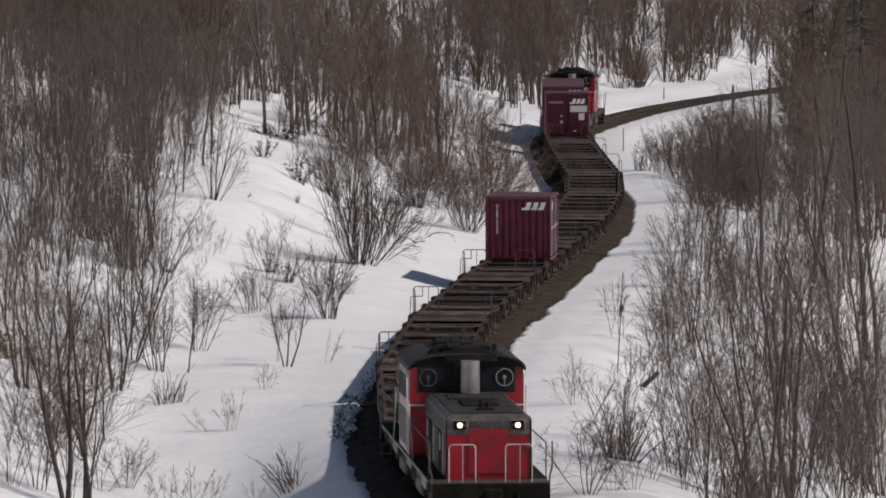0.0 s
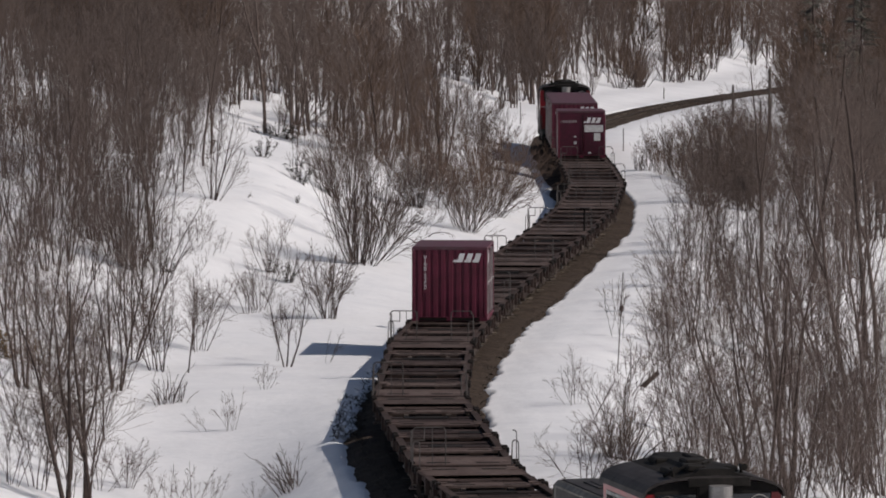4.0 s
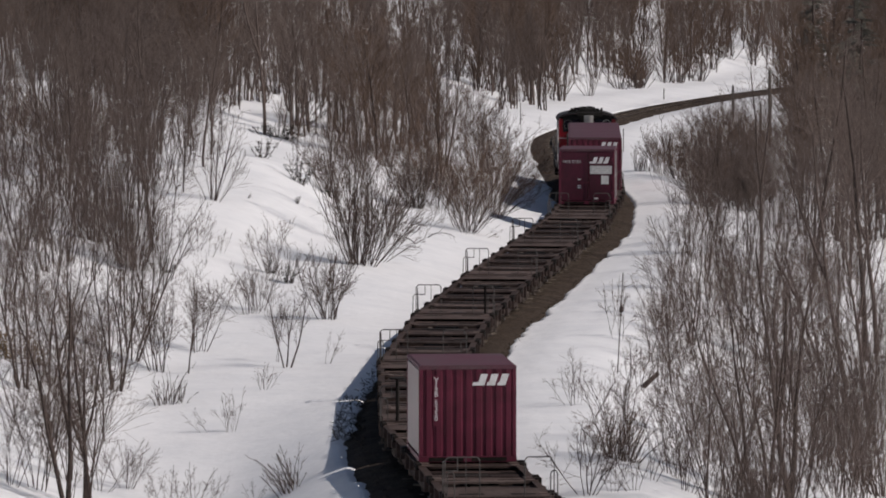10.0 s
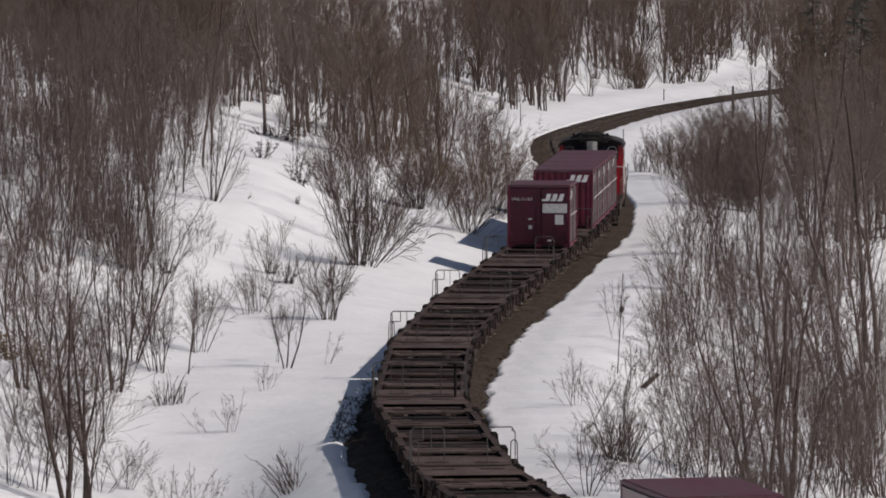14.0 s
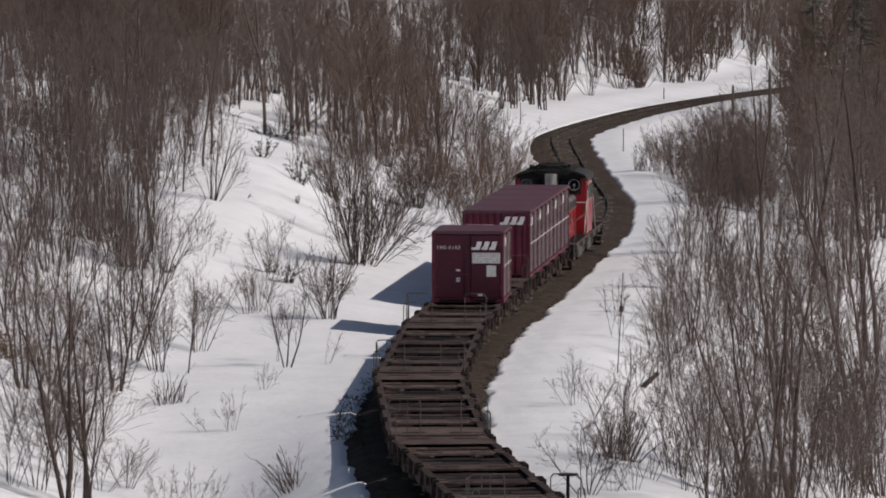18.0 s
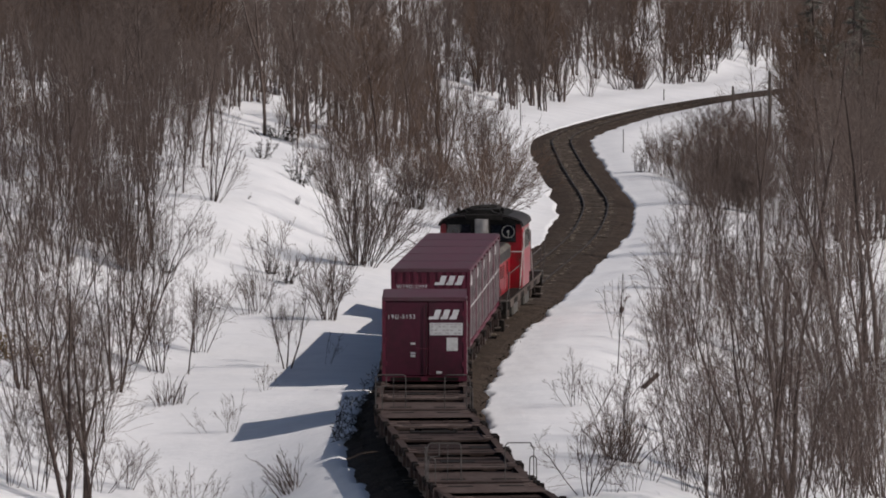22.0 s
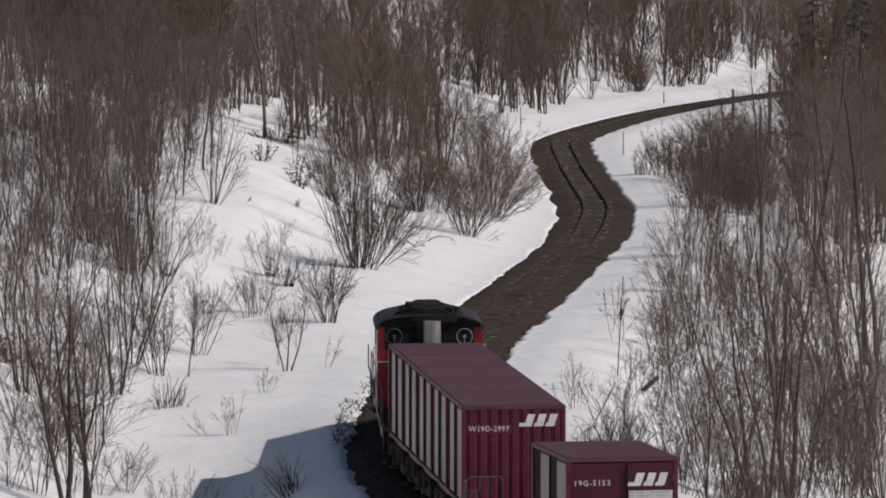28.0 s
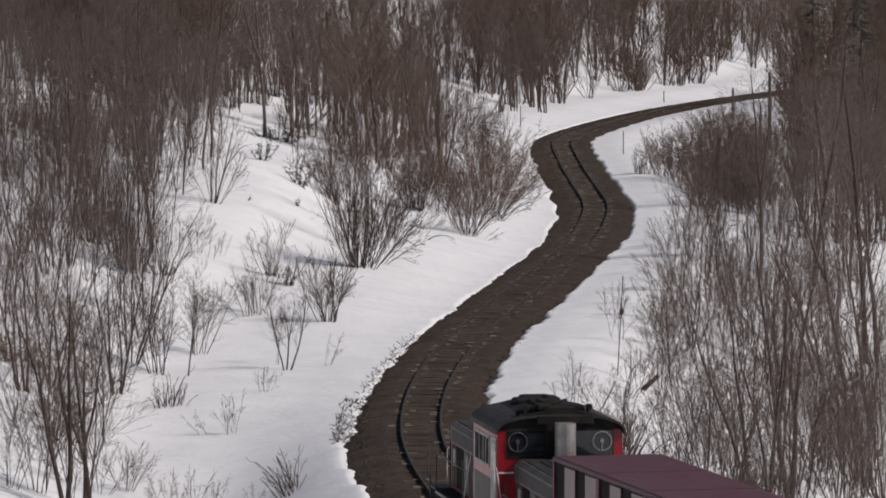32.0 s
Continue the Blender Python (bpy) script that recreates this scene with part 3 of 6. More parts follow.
        part("end_plate", boxes((-1.25, 1.25, s * (h - 1.9), s * h, 0.986, 1.006), bevel=0.008), DECKEND, t, "worn brown end plate")
        # End plate slots likewise: dark slabs on top, no opening cut.
        for x in (-0.62, 0.62):
            part("plate_slot", boxes((x - 0.30, x + 0.30, s * (h - 0.62), s * (h - 0.34), 1.0065, 1.0095)), UNDER, t, "black slab painted for the shade in an end plate slot")
        part("coupler", boxes((-0.12, 0.12, s * (h + 0.14), s * (h + 0.34), 0.72, 0.98), (-0.18, 0.18, s * (h + 0.26), s * (h + 0.35), 0.70, 1.0), bevel=0.02), UNDER, t)
        build_bogie(t, s * (h - 2.6))
    # end railings: a long and a short one at the front end, narrow hoops at the other
    f = -h - 0.05
    part("end_railing", pipes([(-1.30, f, 0.95), (-1.30, f, 1.86), (-1.22, f, 1.94), (-0.52, f, 1.94), (-0.47, f, 1.86), (-0.47, f, 1.0)], 0.016), PIPE, t, "worn grey pipe railing")
    part("end_railing", pipes([(-0.80, f, 1.0), (-0.80, f, 1.94)], 0.011), PIPE, t)
    part("grab_iron", pipes([(-1.30, f, 1.62), (-1.0, f, 1.62), (-1.0, f, 1.94)], 0.014), PIPE, t)
    part("end_railing", pipes([(-1.30, f + 0.55, 0.95), (-1.30, f + 0.55, 1.78), (-1.30, f, 1.86)], 0.018), PIPE, t)
    part("end_post", pipes([(1.30, f, 0.95), (1.30, f, 1.80), (1.26, f, 1.86), (1.20, f, 1.86)], 0.014), PIPE, t, "worn grey pipe post")
    part("end_hoop_rail", pipes([(1.28, f, 1.80), (1.22, f, 1.94), (0.66, f, 1.94), (0.60, f, 1.86), (0.60, f, 1.0)], 0.015), PIPE, t, "worn grey pipe railing")
    bm = pipes([(-0.85, f, 1.0), (-0.85, f, 2.12)], 0.04, 8)
    tube(bm, (-0.85, f, 2.12), (-0.85, f, 2.16), 0.22, n=14)
    part("hand_brake", bm, DECKDARK, t, "dark hand brake wheel on a post")
    g = h + 0.05
    for x in (-1.24, 1.24):
        part("end_hoop", pipes([(x - 0.09, g, 0.98), (x - 0.08, g, 1.60), (x - 0.04, g, 1.66), (x + 0.04, g, 1.66), (x + 0.08, g, 1.60), (x + 0.09, g, 0.98)], 0.014), PIPE, t, "worn pipe hoop")
    # gear hung under the side beams
    for x in (-1, 1):
        part("air_pipe", pipes([(x * 1.16, -h + 4.2, 0.62), (x * 1.16, h - 4.2, 0.62)], 0.03), DUST, t, "dusty air pipe")
        for k, y in enumerate((-5.6, -4.3, -3.1, -1.7, -0.4, 0.9, 2.2, 3.4, 4.7, 5.7)):
            d = 0.34 + 0.1 * ((k * 7) % 3)
            part("hanger", boxes((x * 1.10, x * 1.20, y - 0.08, y + 0.05 + 0.06 * (k % 3), d, 0.80), (x * 1.0, x * 1.18, y - 0.16, y + 0.16, d, d + 0.1), bevel=0.01), DUST, t)
        part("brake_lever", pipes([(x * 1.18, -h + 4.6, 0.85), (x * 1.20, -h + 5.4, 0.40), (x * 1.20, -h + 5.9, 0.40)], 0.022), PIPE, t)
        for s in (-1, 1):
            part("foot_step", boxes((x * 1.16, x * 1.34, s * (h - 0.35), s * (h - 0.75), 0.34, 0.38), (x * 1.24, x * 1.28, s * (h - 0.36), s * (h - 0.40), 0.36, 0.80), (x * 1.24, x * 1.28, s * (h - 0.70), s * (h - 0.74), 0.36, 0.80)), DUST, t)
    for y, x0 in ((-2.6, -1.0), (0.4, 0.45), (2.8, -0.95)):
        part("underfloor_box", boxes((x0, x0 + 0.55, y, y + 1.1, 0.30, 0.62), bevel=0.03), DUST, t)
    bm = bmesh.new()
    tube(bm, (0.72, -2.6, 0.47), (0.72, -1.2, 0.47), 0.19, n=12)
    part("air_tank", bm, DUST, t)
    return t


def ring(parent, m, mat, r=0.215):
    bm = bmesh.new()
    for i in range(20):
        a, b = i * math.tau / 20, (i + 1) * math.tau / 20
        tube(bm, (r * math.cos(a), 0, r * math.sin(a)), (r * math.cos(b), 0, r * math.sin(b)), 0.014, n=5)
    box(bm, -0.012, 0.012, -0.01, 0.01, -r * 0.95, r * 0.3)
    box(bm, -0.04, 0.04, -0.02, 0.01, -0.04, 0.04)
    return part("wiper_disc", bm, mat, parent, "round spinning clear-view screen", m)


def cab_arch(half, low, crown, n=18):
    """The cross-section of a rounded cab roof, from one eave over the crown to the other."""
    pts = []
    for i in range(n + 1):
        a = math.pi * i / n
        c, q = math.cos(a), math.sin(a)
        pts.append((-half * math.copysign(abs(c) ** 0.80, c), low + (crown - low) * q ** 0.80))
    return pts


def build_locomotive(lit):
    """A centre-cab diesel with a short hood towards -Y, standing on the rails."""
    t = new("diesel_locomotive")
    part("main_frame", boxes((-1.38, 1.38, -8.35, 8.35, 0.86, 1.10), (-1.2, 1.2, -8.3, 8.3, 0.62, 0.86)), UNDER, t, "sooty black underframe")
    for s in (-1, 1):
        part("running_board", boxes((s * 1.02, s * 1.44, -7.5, 7.5, 1.10, 1.145)), UNDER, t, "sooty chequered walkway")
        for k in range(9):
            y = -6.7 + k * 1.49
            part("side_skirt", boxes((s * 1.395, s * 1.43, y + 0.03, y + 1.46, 0.80 + 0.05 * (k % 2), 1.10), bevel=0.008), (SKIRT, DUST, UNDER)[k % 3] if s < 0 else (DUST, UNDER)[k % 2], t, "dirty grey side skirt")
        part("buffer_beam", boxes((-1.42, 1.42, s * 8.35, s * 8.47, 0.55, 1.12), bevel=0.02), UNDER, t)
        part("snow_plough", boxes((-1.35, 1.35, s * 8.25, s * 8.45, 0.12, 0.50), (-1.2, 1.2, s * 8.05, s * 8.25, 0.14, 0.52), bevel=0.03), UNDER, t, "black snow plough")
        part("coupler", boxes((-0.13, 0.13, s * 8.47, s * 9.0, 0.74, 1.0), (-0.22, 0.22, s * 8.85, s * 9.1, 0.70, 1.04), bevel=0.03), UNDER, t)
        part("end_platform", boxes((-1.42, 1.42, s * 7.5, s * 8.40, 1.10, 1.14)), GREY, t)
        for x in (-0.68, 0.68):
            part("end_handrail", pipes([(x - 0.33, s * 8.33, 1.12), (x - 0.33, s * 8.33, 1.98), (x - 0.28, s * 8.33, 2.05), (x + 0.26, s * 8.33, 2.05), (x + 0.31, s * 8.33, 1.98), (x + 0.31, s * 8.33, 1.12)], 0.0145), PIPEWHITE, t, "white pipe handrail")
            part("handrail_post", pipes([(x + (0.0 if x < 0 else 0.02), s * 8.33, 1.12), (x + (0.0 if x < 0 else 0.02), s * 8.33, 2.05)], 0.010), PIPEWHITE, t)
        for x in (-1, 1):
            part("corner_rail", pipes([(x * 1.40, s * 8.3, 0.62), (x * 1.42, s * 8.3, 1.3), (x * 1.48, s * 8.3, 1.5), (x * 1.48, s * 8.3, 2.12)], 0.022), PIPE, t)
            part("side_handrail", pipes([(x * 1.42, s * 7.4, 1.12), (x * 1.42, s * 7.4, 2.0), (x * 1.42, s * 2.3, 2.0)], 0.017), PIPE, t)
            part("step", boxes((x * 1.12, x * 1.44, s * 7.75, s * 8.2, 0.52, 0.56), (x * 1.12, x * 1.44, s * 7.75, s * 8.2, 0.26, 0.30), (x * 1.14, x * 1.18, s * 7.75, s * 7.8, 0.26, 0.9), (x * 1.14, x * 1.18, s * 8.15, s * 8.2, 0.26, 0.9)), DUST, t)
    for y in (-5.3, 0.6, 5.3):
        build_bogie(t, y, 2.2 if y != 0.6 else 1.0)
    for y in (-2.6, 2.6):
        for x in (-1.28, 0.5):
            part("fuel_tank", boxes((x, x + 0.78, y - 0.95, y + 0.95, 0.30, 0.84), bevel=0.06), GREY, t, "grimy grey tank")
    # hoods
    for s, y0, y1 in ((-1, -7.7, -1.72), (1, 1.72, 7.7)):
        hood = part("hood", prism([(-1.02, 1.14), (-1.02, 2.30), (1.02, 2.30), (1.02, 1.14)], y0, y1), RED, t, "glossy red engine hood")
        part("hood_band", prism([(-1.035, 2.24), (-1.035, 2.62), (-0.93, 2.72), (0.93, 2.72), (1.035, 2.62), (1.035, 2.24)], y0 - 0.015, y1 + (0.0 if s < 0 else 0.015)), HOODGREY, t, "weathered grey upper band of the hood")
        for x in (-1, 1):
            part("hood_side_strip", boxes((x * 1.035, x * 1.041, y0 + 0.25, y1 - 0.25, 2.28, 2.58)), CABROOF, t, "dark strip along the hood")
        part("hood_top", boxes((-0.88, 0.88, y0 + 0.12, y1 - 0.1, 2.72, 2.75), bevel=0.01), CABROOF, t, "dark sooty hood top")
        n = 6
        for i in range(n):
            y = y0 + 0.35 + i * (y1 - y0 - 0.5) / n
            w = (y1 - y0 - 0.5) / n * 0.86
            for x in (-1, 1):
                # Red hood: left doors take dark colours to paint in their shade.
                panel = part("hood_door", boxes((x * 1.02, x * 1.04, y, y + w, 1.22, 2.22), bevel=0.006), RED if x > 0 else (GREY, UNDER, DUST)[i % 3], hood, "" if x > 0 else "hood door coloured grey and dark for its shaded side")
                # Pale patches paint the snow's reflection on the left doors.
                if x < 0 and i % 2:
                    part("door_plate", boxes((-1.047, -1.04, y + 0.12 + 0.08 * (i % 2), y + w * (0.5 + 0.1 * (i % 3)), 1.62 + 0.1 * (i % 2), 2.12)), PALE, panel, "pale patch painted for snow reflected in the hood side")
                if x > 0 and i in (1, 2, 4):
                    part("grille", boxes(*[(x * 1.04, x * 1.052, y + 0.08, y + w - 0.08, 1.75 + k * 0.09, 1.79 + k * 0.09) for k in range(5)]), UNDER, panel)
        part("hatch", boxes((-0.45, 0.45, y0 + 1.9, y0 + 3.3, 2.75, 2.79), bevel=0.015), DARKROOF, t, "sooty hood hatch")
        part("fan_cowl", boxes((-0.62, 0.62, y0 + 3.7, y0 + 5.0, 2.75, 2.78), (-0.5, 0.5, y0 + 3.8, y0 + 4.9, 2.78, 2.80), bevel=0.01), CABROOF, t, "weathered grey hood cover")
        fy = y0 if s < 0 else y1
        part("bell", boxes((-0.22, 0.22, fy - s * 0.95 - 0.12, fy - s * 0.95 + 0.12, 2.75, 2.80), (-0.14, -0.05, fy - s * 0.95 - 0.06, fy - s * 0.95 + 0.06, 2.80, 2.98), (0.02, 0.10, fy - s * 0.95 - 0.06, fy - s * 0.95 + 0.06, 2.80, 2.94), (-0.14, 0.10, fy - s * 0.95 - 0.03, fy - s * 0.95 + 0.03, 2.86, 2.90), bevel=0.02), UNDER, t, "sooty bell bracket")
        for x in (-0.70, 0.70):
            rim = part("headlight_housing", boxes((x - 0.19, x + 0.19, fy, fy + s * 0.06, 2.33, 2.60), bevel=0.03), HOODGREY, t, "grey headlight housing")
            part("headlight_recess", boxes((x - 0.16, x + 0.16, fy + s * 0.06, fy + s * 0.066, 2.36, 2.57)), UNDER, rim)
            bm = bmesh.new()
            tube(bm, (x, fy + s * 0.066, 2.465), (x, fy + s * 0.080, 2.465), 0.060, n=18)
            part("headlight", bm, LAMP if (lit and s < 0) else GLASS, rim, "bright lit headlight" if (lit and s < 0) else "round headlight")
            bm = bmesh.new()
            tube(bm, (x * 0.84, fy + s * 0.066, 2.465), (x * 0.84, fy + s * 0.078, 2.465), 0.035, n=12)
            part("tail_lamp", bm, RED, rim, "small red tail lamp")
            part("corner_edge", boxes((x * 1.46 - 0.015, x * 1.46 + 0.015, fy - 0.03, fy + 0.03, 1.16, 2.60)), UNDER, t, "black corner strip")
        for x in (-0.93, 0.93):
            part("marker_lamp", boxes((x - 0.05, x + 0.05, fy, fy + s * 0.05, 1.86, 1.98), bevel=0.015), RED, t)
        part("number_board", boxes((-0.44, 0.44, fy + s * 0.016, fy + s * 0.03, 2.40, 2.56)), GREY, t, "grey number plate")
        for k in range(6):
            part("text_bar", boxes((-0.40 + k * 0.14, -0.31 + k * 0.14, fy + s * 0.03, fy + s * 0.036, 2.43, 2.53)), PIPE, t)
        part("front_hatch", boxes((-0.48, 0.48, fy, fy + s * 0.035, 1.30, 2.37), bevel=0.006), RED, t)
        part("brake_hose", pipes([(0.62, s * 8.48, 0.9), (0.66, s * 8.6, 0.6), (0.72, s * 8.55, 0.35)], 0.03), UNDER, t)
    # cab
    c0, c1 = -1.72, 1.72
    part("cab_shell", prism([(-1.42, 1.14), (-1.42, 3.30), (-1.30, 3.46), (-0.9, 3.59), (0, 3.66), (0.9, 3.59), (1.30, 3.46), (1.42, 3.30), (1.42, 1.14)], c0, c1), RED, t, "red driver's cab")
    part("cab_roof", prism(cab_arch(1.49, 3.29, 3.73) + cab_arch(1.44, 3.29, 3.67)[::-1], c0 - 0.11, c1 + 0.11), CABROOF, t, "weathered grey rounded cab roof")
    part("roof_box", prism([(-1.0, 3.64), (-0.62, 3.735), (-0.40, 3.79), (-0.33, 3.86), (-0.24, 3.875), (0.26, 3.875), (0.35, 3.86), (0.44, 3.79), (0.66, 3.73), (1.05, 3.64)], c0 - 0.10, c1 + 0.10), SOOT_SHADE, t, "sooty black ridge on the cab roof")
    for xa, xb, ya, yb, za, zb in ((-0.50, -0.12, 0.10, 0.75, 3.80, 3.92), (-0.30, 0.20, 1.0, 1.6, 3.82, 3.95), (0.22, 0.62, 0.35, 0.95, 3.74, 3.88), (-0.78, -0.56, 0.5, 1.3, 3.66, 3.80), (0.05, 0.34, 1.9, 2.7, 3.82, 3.93), (-0.60, -0.20, 2.3, 3.0, 3.72, 3.86)):
        part("roof_fitting", boxes((xa, xb, c0 + ya, c0 + yb, za, zb), bevel=0.03), SOOT_SHADE, t, "sooty box on the cab roof")
    part("roof_pipe", pipes([(-0.95, c0 + 0.35, 3.70), (-0.45, c0 + 0.30, 3.90), (-0.10, c0 + 0.5, 3.93), (0.40, c0 + 1.6, 3.90)], 0.035), SOOT_SHADE, t)
    for x, y in ((-0.78, c0 + 0.25), (0.72, c0 + 0.5)):
        bm = pipes([(x, y, 3.62), (x, y, 3.84)], 0.035)
        tube(bm, (x, y - 0.25, 3.86), (x, y + 0.15, 3.86), 0.07, 0.03, n=10)
        part("air_horn", bm, SOOT_SHADE, t)
    for y in (c0 - 0.125, c1 + 0.08):
        part("eave_soot", boxes((-0.55, 0.75, y, y + 0.045, 3.50, 3.70), bevel=0.02), SOOT_SHADE, t, "sooted roof edge over the exhaust")
    for s, yy in ((-1, c0), (1, c1)):
        part("exhaust_shroud", boxes((-0.34, 0.30, yy, yy + s * 0.12, 2.74, 3.56), bevel=0.03), SOOT_SHADE, t, "sooted panel behind the exhaust stack")
        # Black arch paints soot together with the shade under the eave.
        part("soot_stain", prism(cab_arch(1.38, 3.37, 3.63), min(yy, yy + s * 0.008), max(yy, yy + s * 0.008)), SOOT_SHADE, t, "arch over the windows darkened for soot and eave shade")
        for x0, x1 in ((-1.22, -0.34), (0.30, 1.22)):
            win = part("cab_window", boxes((x0, x1, yy + s * 0.006, yy + s * 0.022, 2.74, 3.40), bevel=0.006), SOOT_SHADE, t, "black window surround")
            part("pane", boxes((x0 + 0.05, x1 - 0.03, yy + s * 0.022, yy + s * 0.028, 2.80, 3.35)), GLASS, win, "dark window glass")
            ring(t, pose(-0.97 if x0 < 0 else 0.95, yy + s * 0.05, 3.11), PIPE if x0 * s > 0 else PALE)
        for x in (-1, 1):
            part("white_band", boxes((x * 1.05, x * 1.432, yy, yy + s * 0.012, 2.40, 2.435)), WHITE, t, "narrow white line")
    for x in (-1, 1):
        # Left door is pale, reflected snow and sky put into its colour.
        door = part("cab_door", boxes((x * 1.42, x * 1.445, c0 + 0.10, c0 + 0.85, 1.16, 3.20), bevel=0.01), PALE if x < 0 else RED, t, "tall cab door")
        part("door_window", boxes((x * 1.445, x * 1.452, c0 + 0.22, c0 + 0.73, 2.45, 3.08)), GLASS, door)
        part("door_rail", pipes([(x * 1.49, c0 + 0.02, 1.25), (x * 1.49, c0 + 0.02, 2.9)], 0.018), PIPEWHITE, t)
        side = part("side_window", boxes((x * 1.42, x * 1.44, c0 + 1.1, c1 - 0.3, 2.42, 3.16), bevel=0.01), PALE, t, "sliding side window with pale frame")
        # Panes are matt black: the dark interior is painted on.
        part("pane", boxes((x * 1.44, x * 1.446, c0 + 1.18, c0 + 2.05, 2.50, 3.08), (x * 1.44, x * 1.446, c0 + 2.13, c1 - 0.38, 2.50, 3.08)), SOOT_SHADE, side, "side pane coloured matt black for a dark interior")
        part("mullion", boxes(*[(x * 1.446, x * 1.458, c0 + d, c0 + d + 0.05, 2.48, 3.10) for d in (1.45, 1.80, 2.40)]), PALE, side, "pale upright window bar")
        # Left plate is grey for the same painted reflection; right keeps red.
        part("cab_side_plate", boxes((x * 1.42, x * 1.43, c0 + 1.0, c1 - 0.2, 1.3, 2.2)), GREY if x < 0 else RED, t)
    for x in (-1, 1):
        for s in (-1, 1):
            part("slanting_rail", pipes([(x * 1.46, s * 1.80, 2.55), (x * 1.46, s * 3.1, 1.16)], 0.013), PIPEWHITE, t, "white slanting handrail")
            part("rail_post", pipes([(x * 1.46, s * 3.1, 1.12), (x * 1.46, s * 3.1, 2.25)], 0.013), PIPE, t)
            part("sill_stripe", boxes((x * 1.43, x * 1.444, s * 0.1, s * 7.4, 1.04, 1.10)), SKIRT if x < 0 else DUST, t, "worn stripe along the frame")
    for y in (c0 - 0.40, c1 + 0.40):
        bm = bmesh.new()
        tube(bm, (0.05, y, 2.72), (0.05, y, 3.56), 0.24, n=24)
        part("exhaust_pipe", bm, STEEL, t, "pale grey steel exhaust stack")
    return t


JOINTS = [168.7 + 19.79 * i for i in range(12)]
CARS = []          # (thing, front and rear of the car that carries it, how far behind that car's middle, height)
lead = tagged(build_locomotive(True), "red and grey diesel locomotive with lit headlights leading the train", "locomotive", "locomotives of the train")
CARS.append((lead, 151.3, 169.7, 0.0, 0.0))
rear = tagged(build_locomotive(False), "red diesel locomotive with black cab roof pushing the train", "locomotive", "locomotives of the train")
CARS.append((rear, 386.3, 404.7, 0.0, 0.0))
wagon = tagged(build_wagon(), "empty grimy brown skeletal flat wagon on the rails", "flat wagon", "flat wagons of the train")
for i in range(11):
    w = wagon if i == 0 else copy_thing(wagon, Matrix())
    for o in list(w.children):
        if o.name.startswith("hand_brake") and i not in (0, 4, 6) or o.name.startswith("end_hoop_rail") and i in (1, 2, 4):
            bpy.data.objects.remove(o)
        elif o.name.startswith("hand_brake") and i == 6:
            o.location.x += 1.85
            o.location.z -= 0.22
    if i in (3, 9, 10):
        w["label"] = "grimy brown flat wagon carrying maroon containers"
    CARS.append((w, JOINTS[i], JOINTS[i + 1], 0.0, 0.0))
for o in [o for o in wagon.children if o.name.startswith(("hand_brake", "end_hoop_rail"))]:
    bpy.data.objects.remove(o)
DECK_Z = 1.012


def load(thing, front, i):
    """Sets a container on wagon i, its near end where front lies along the line."""
    CARS.append((thing, JOINTS[i], JOINTS[i + 1], front + CL / 2 - (JOINTS[i] + JOINTS[i + 1]) / 2, DECK_Z))


box_a = tagged(build_container("upright", "V19B-5350"), "maroon corrugated container with white emblem alone on a flat wagon", "container", "containers on the train")
load(box_a, 236.7, 3)
box_b = tagged(build_container("door", "19G-5153"), "dark maroon container with smooth end doors and pale labels", "container", "containers on the train")
load(box_b, 356.09, 9)
box_c = tagged(build_container("row", "W19D-2997"), "maroon ribbed container in a close row on a flat wagon", "container", "containers on the train")
for i in range(5):
    load(box_c if i == 0 else copy_thing(box_c, Matrix()), 368.75 + i * (CL + 0.012), 10)


# ---- trees and shrubs ----
class Wood:
    """Gathers tapering twigs into one mesh."""
    def __init__(self):
        self.v, self.f, self.n = [], [], 0

    def limb(self, pts, r0, r1, sides):
        k = len(pts)
        pts = np.array(pts)
        d = np.gradient(pts, axis=0)
        d /= np.linalg.norm(d, axis=1, keepdims=True) + 1e-9
        u = np.cross(d, np.array([0.31, 0.87, 0.38]))
        u /= np.linalg.norm(u, axis=1, keepdims=True) + 1e-9
        w = np.cross(d, u)
        a = np.arange(sides) * math.tau / sides
        r = np.linspace(r0, r1, k)[:, None, None]
        ringv = pts[:, None, :] + r * (np.cos(a)[None, :, None] * u[:, None, :] + np.sin(a)[None, :, None] * w[:, None, :])
        self.v.append(ringv.reshape(-1, 3))
        i = np.arange(k - 1)[:, None] * sides
        j = np.arange(sides)[None, :]
        j2 = (j + 1) % sides
        self.f.append((np.stack([i + j, i + j2, i + sides + j2, i + sides + j], -1) + self.n).reshape(-1, 4))
        self.n += k * sides

    def mesh(self, name, mat):
        me = bpy.data.meshes.new(name)
        v, f = np.concatenate(self.v), np.concatenate(self.f)
        me.vertices.add(len(v))
        me.vertices.foreach_set("co", v.ravel())
        me.loops.add(f.size)
        me.loops.foreach_set("vertex_index", f.ravel().astype(np.int32))
        me.polygons.add(len(f))
        me.polygons.foreach_set("loop_start", np.arange(0, f.size, 4, dtype=np.int32))
        me.materials.append(mat)
        me.update(calc_edges=True)
        me.validate()
        return me


def grow(rs, start, way, length, k, wander, lift):
    """The bends of a limb: it wanders and turns up (or down) on its way."""
    pts, p, d = [np.array(start, float)], np.array(start, float), np.array(way, float)
    d /= np.linalg.norm(d)
    for _ in range(k):
        d = d + rs.normal(0, wander, 3) + np.array([0, 0, lift])
        d /= np.linalg.norm(d)
        p = p + d * length / k
        pts.append(p.copy())
    return pts


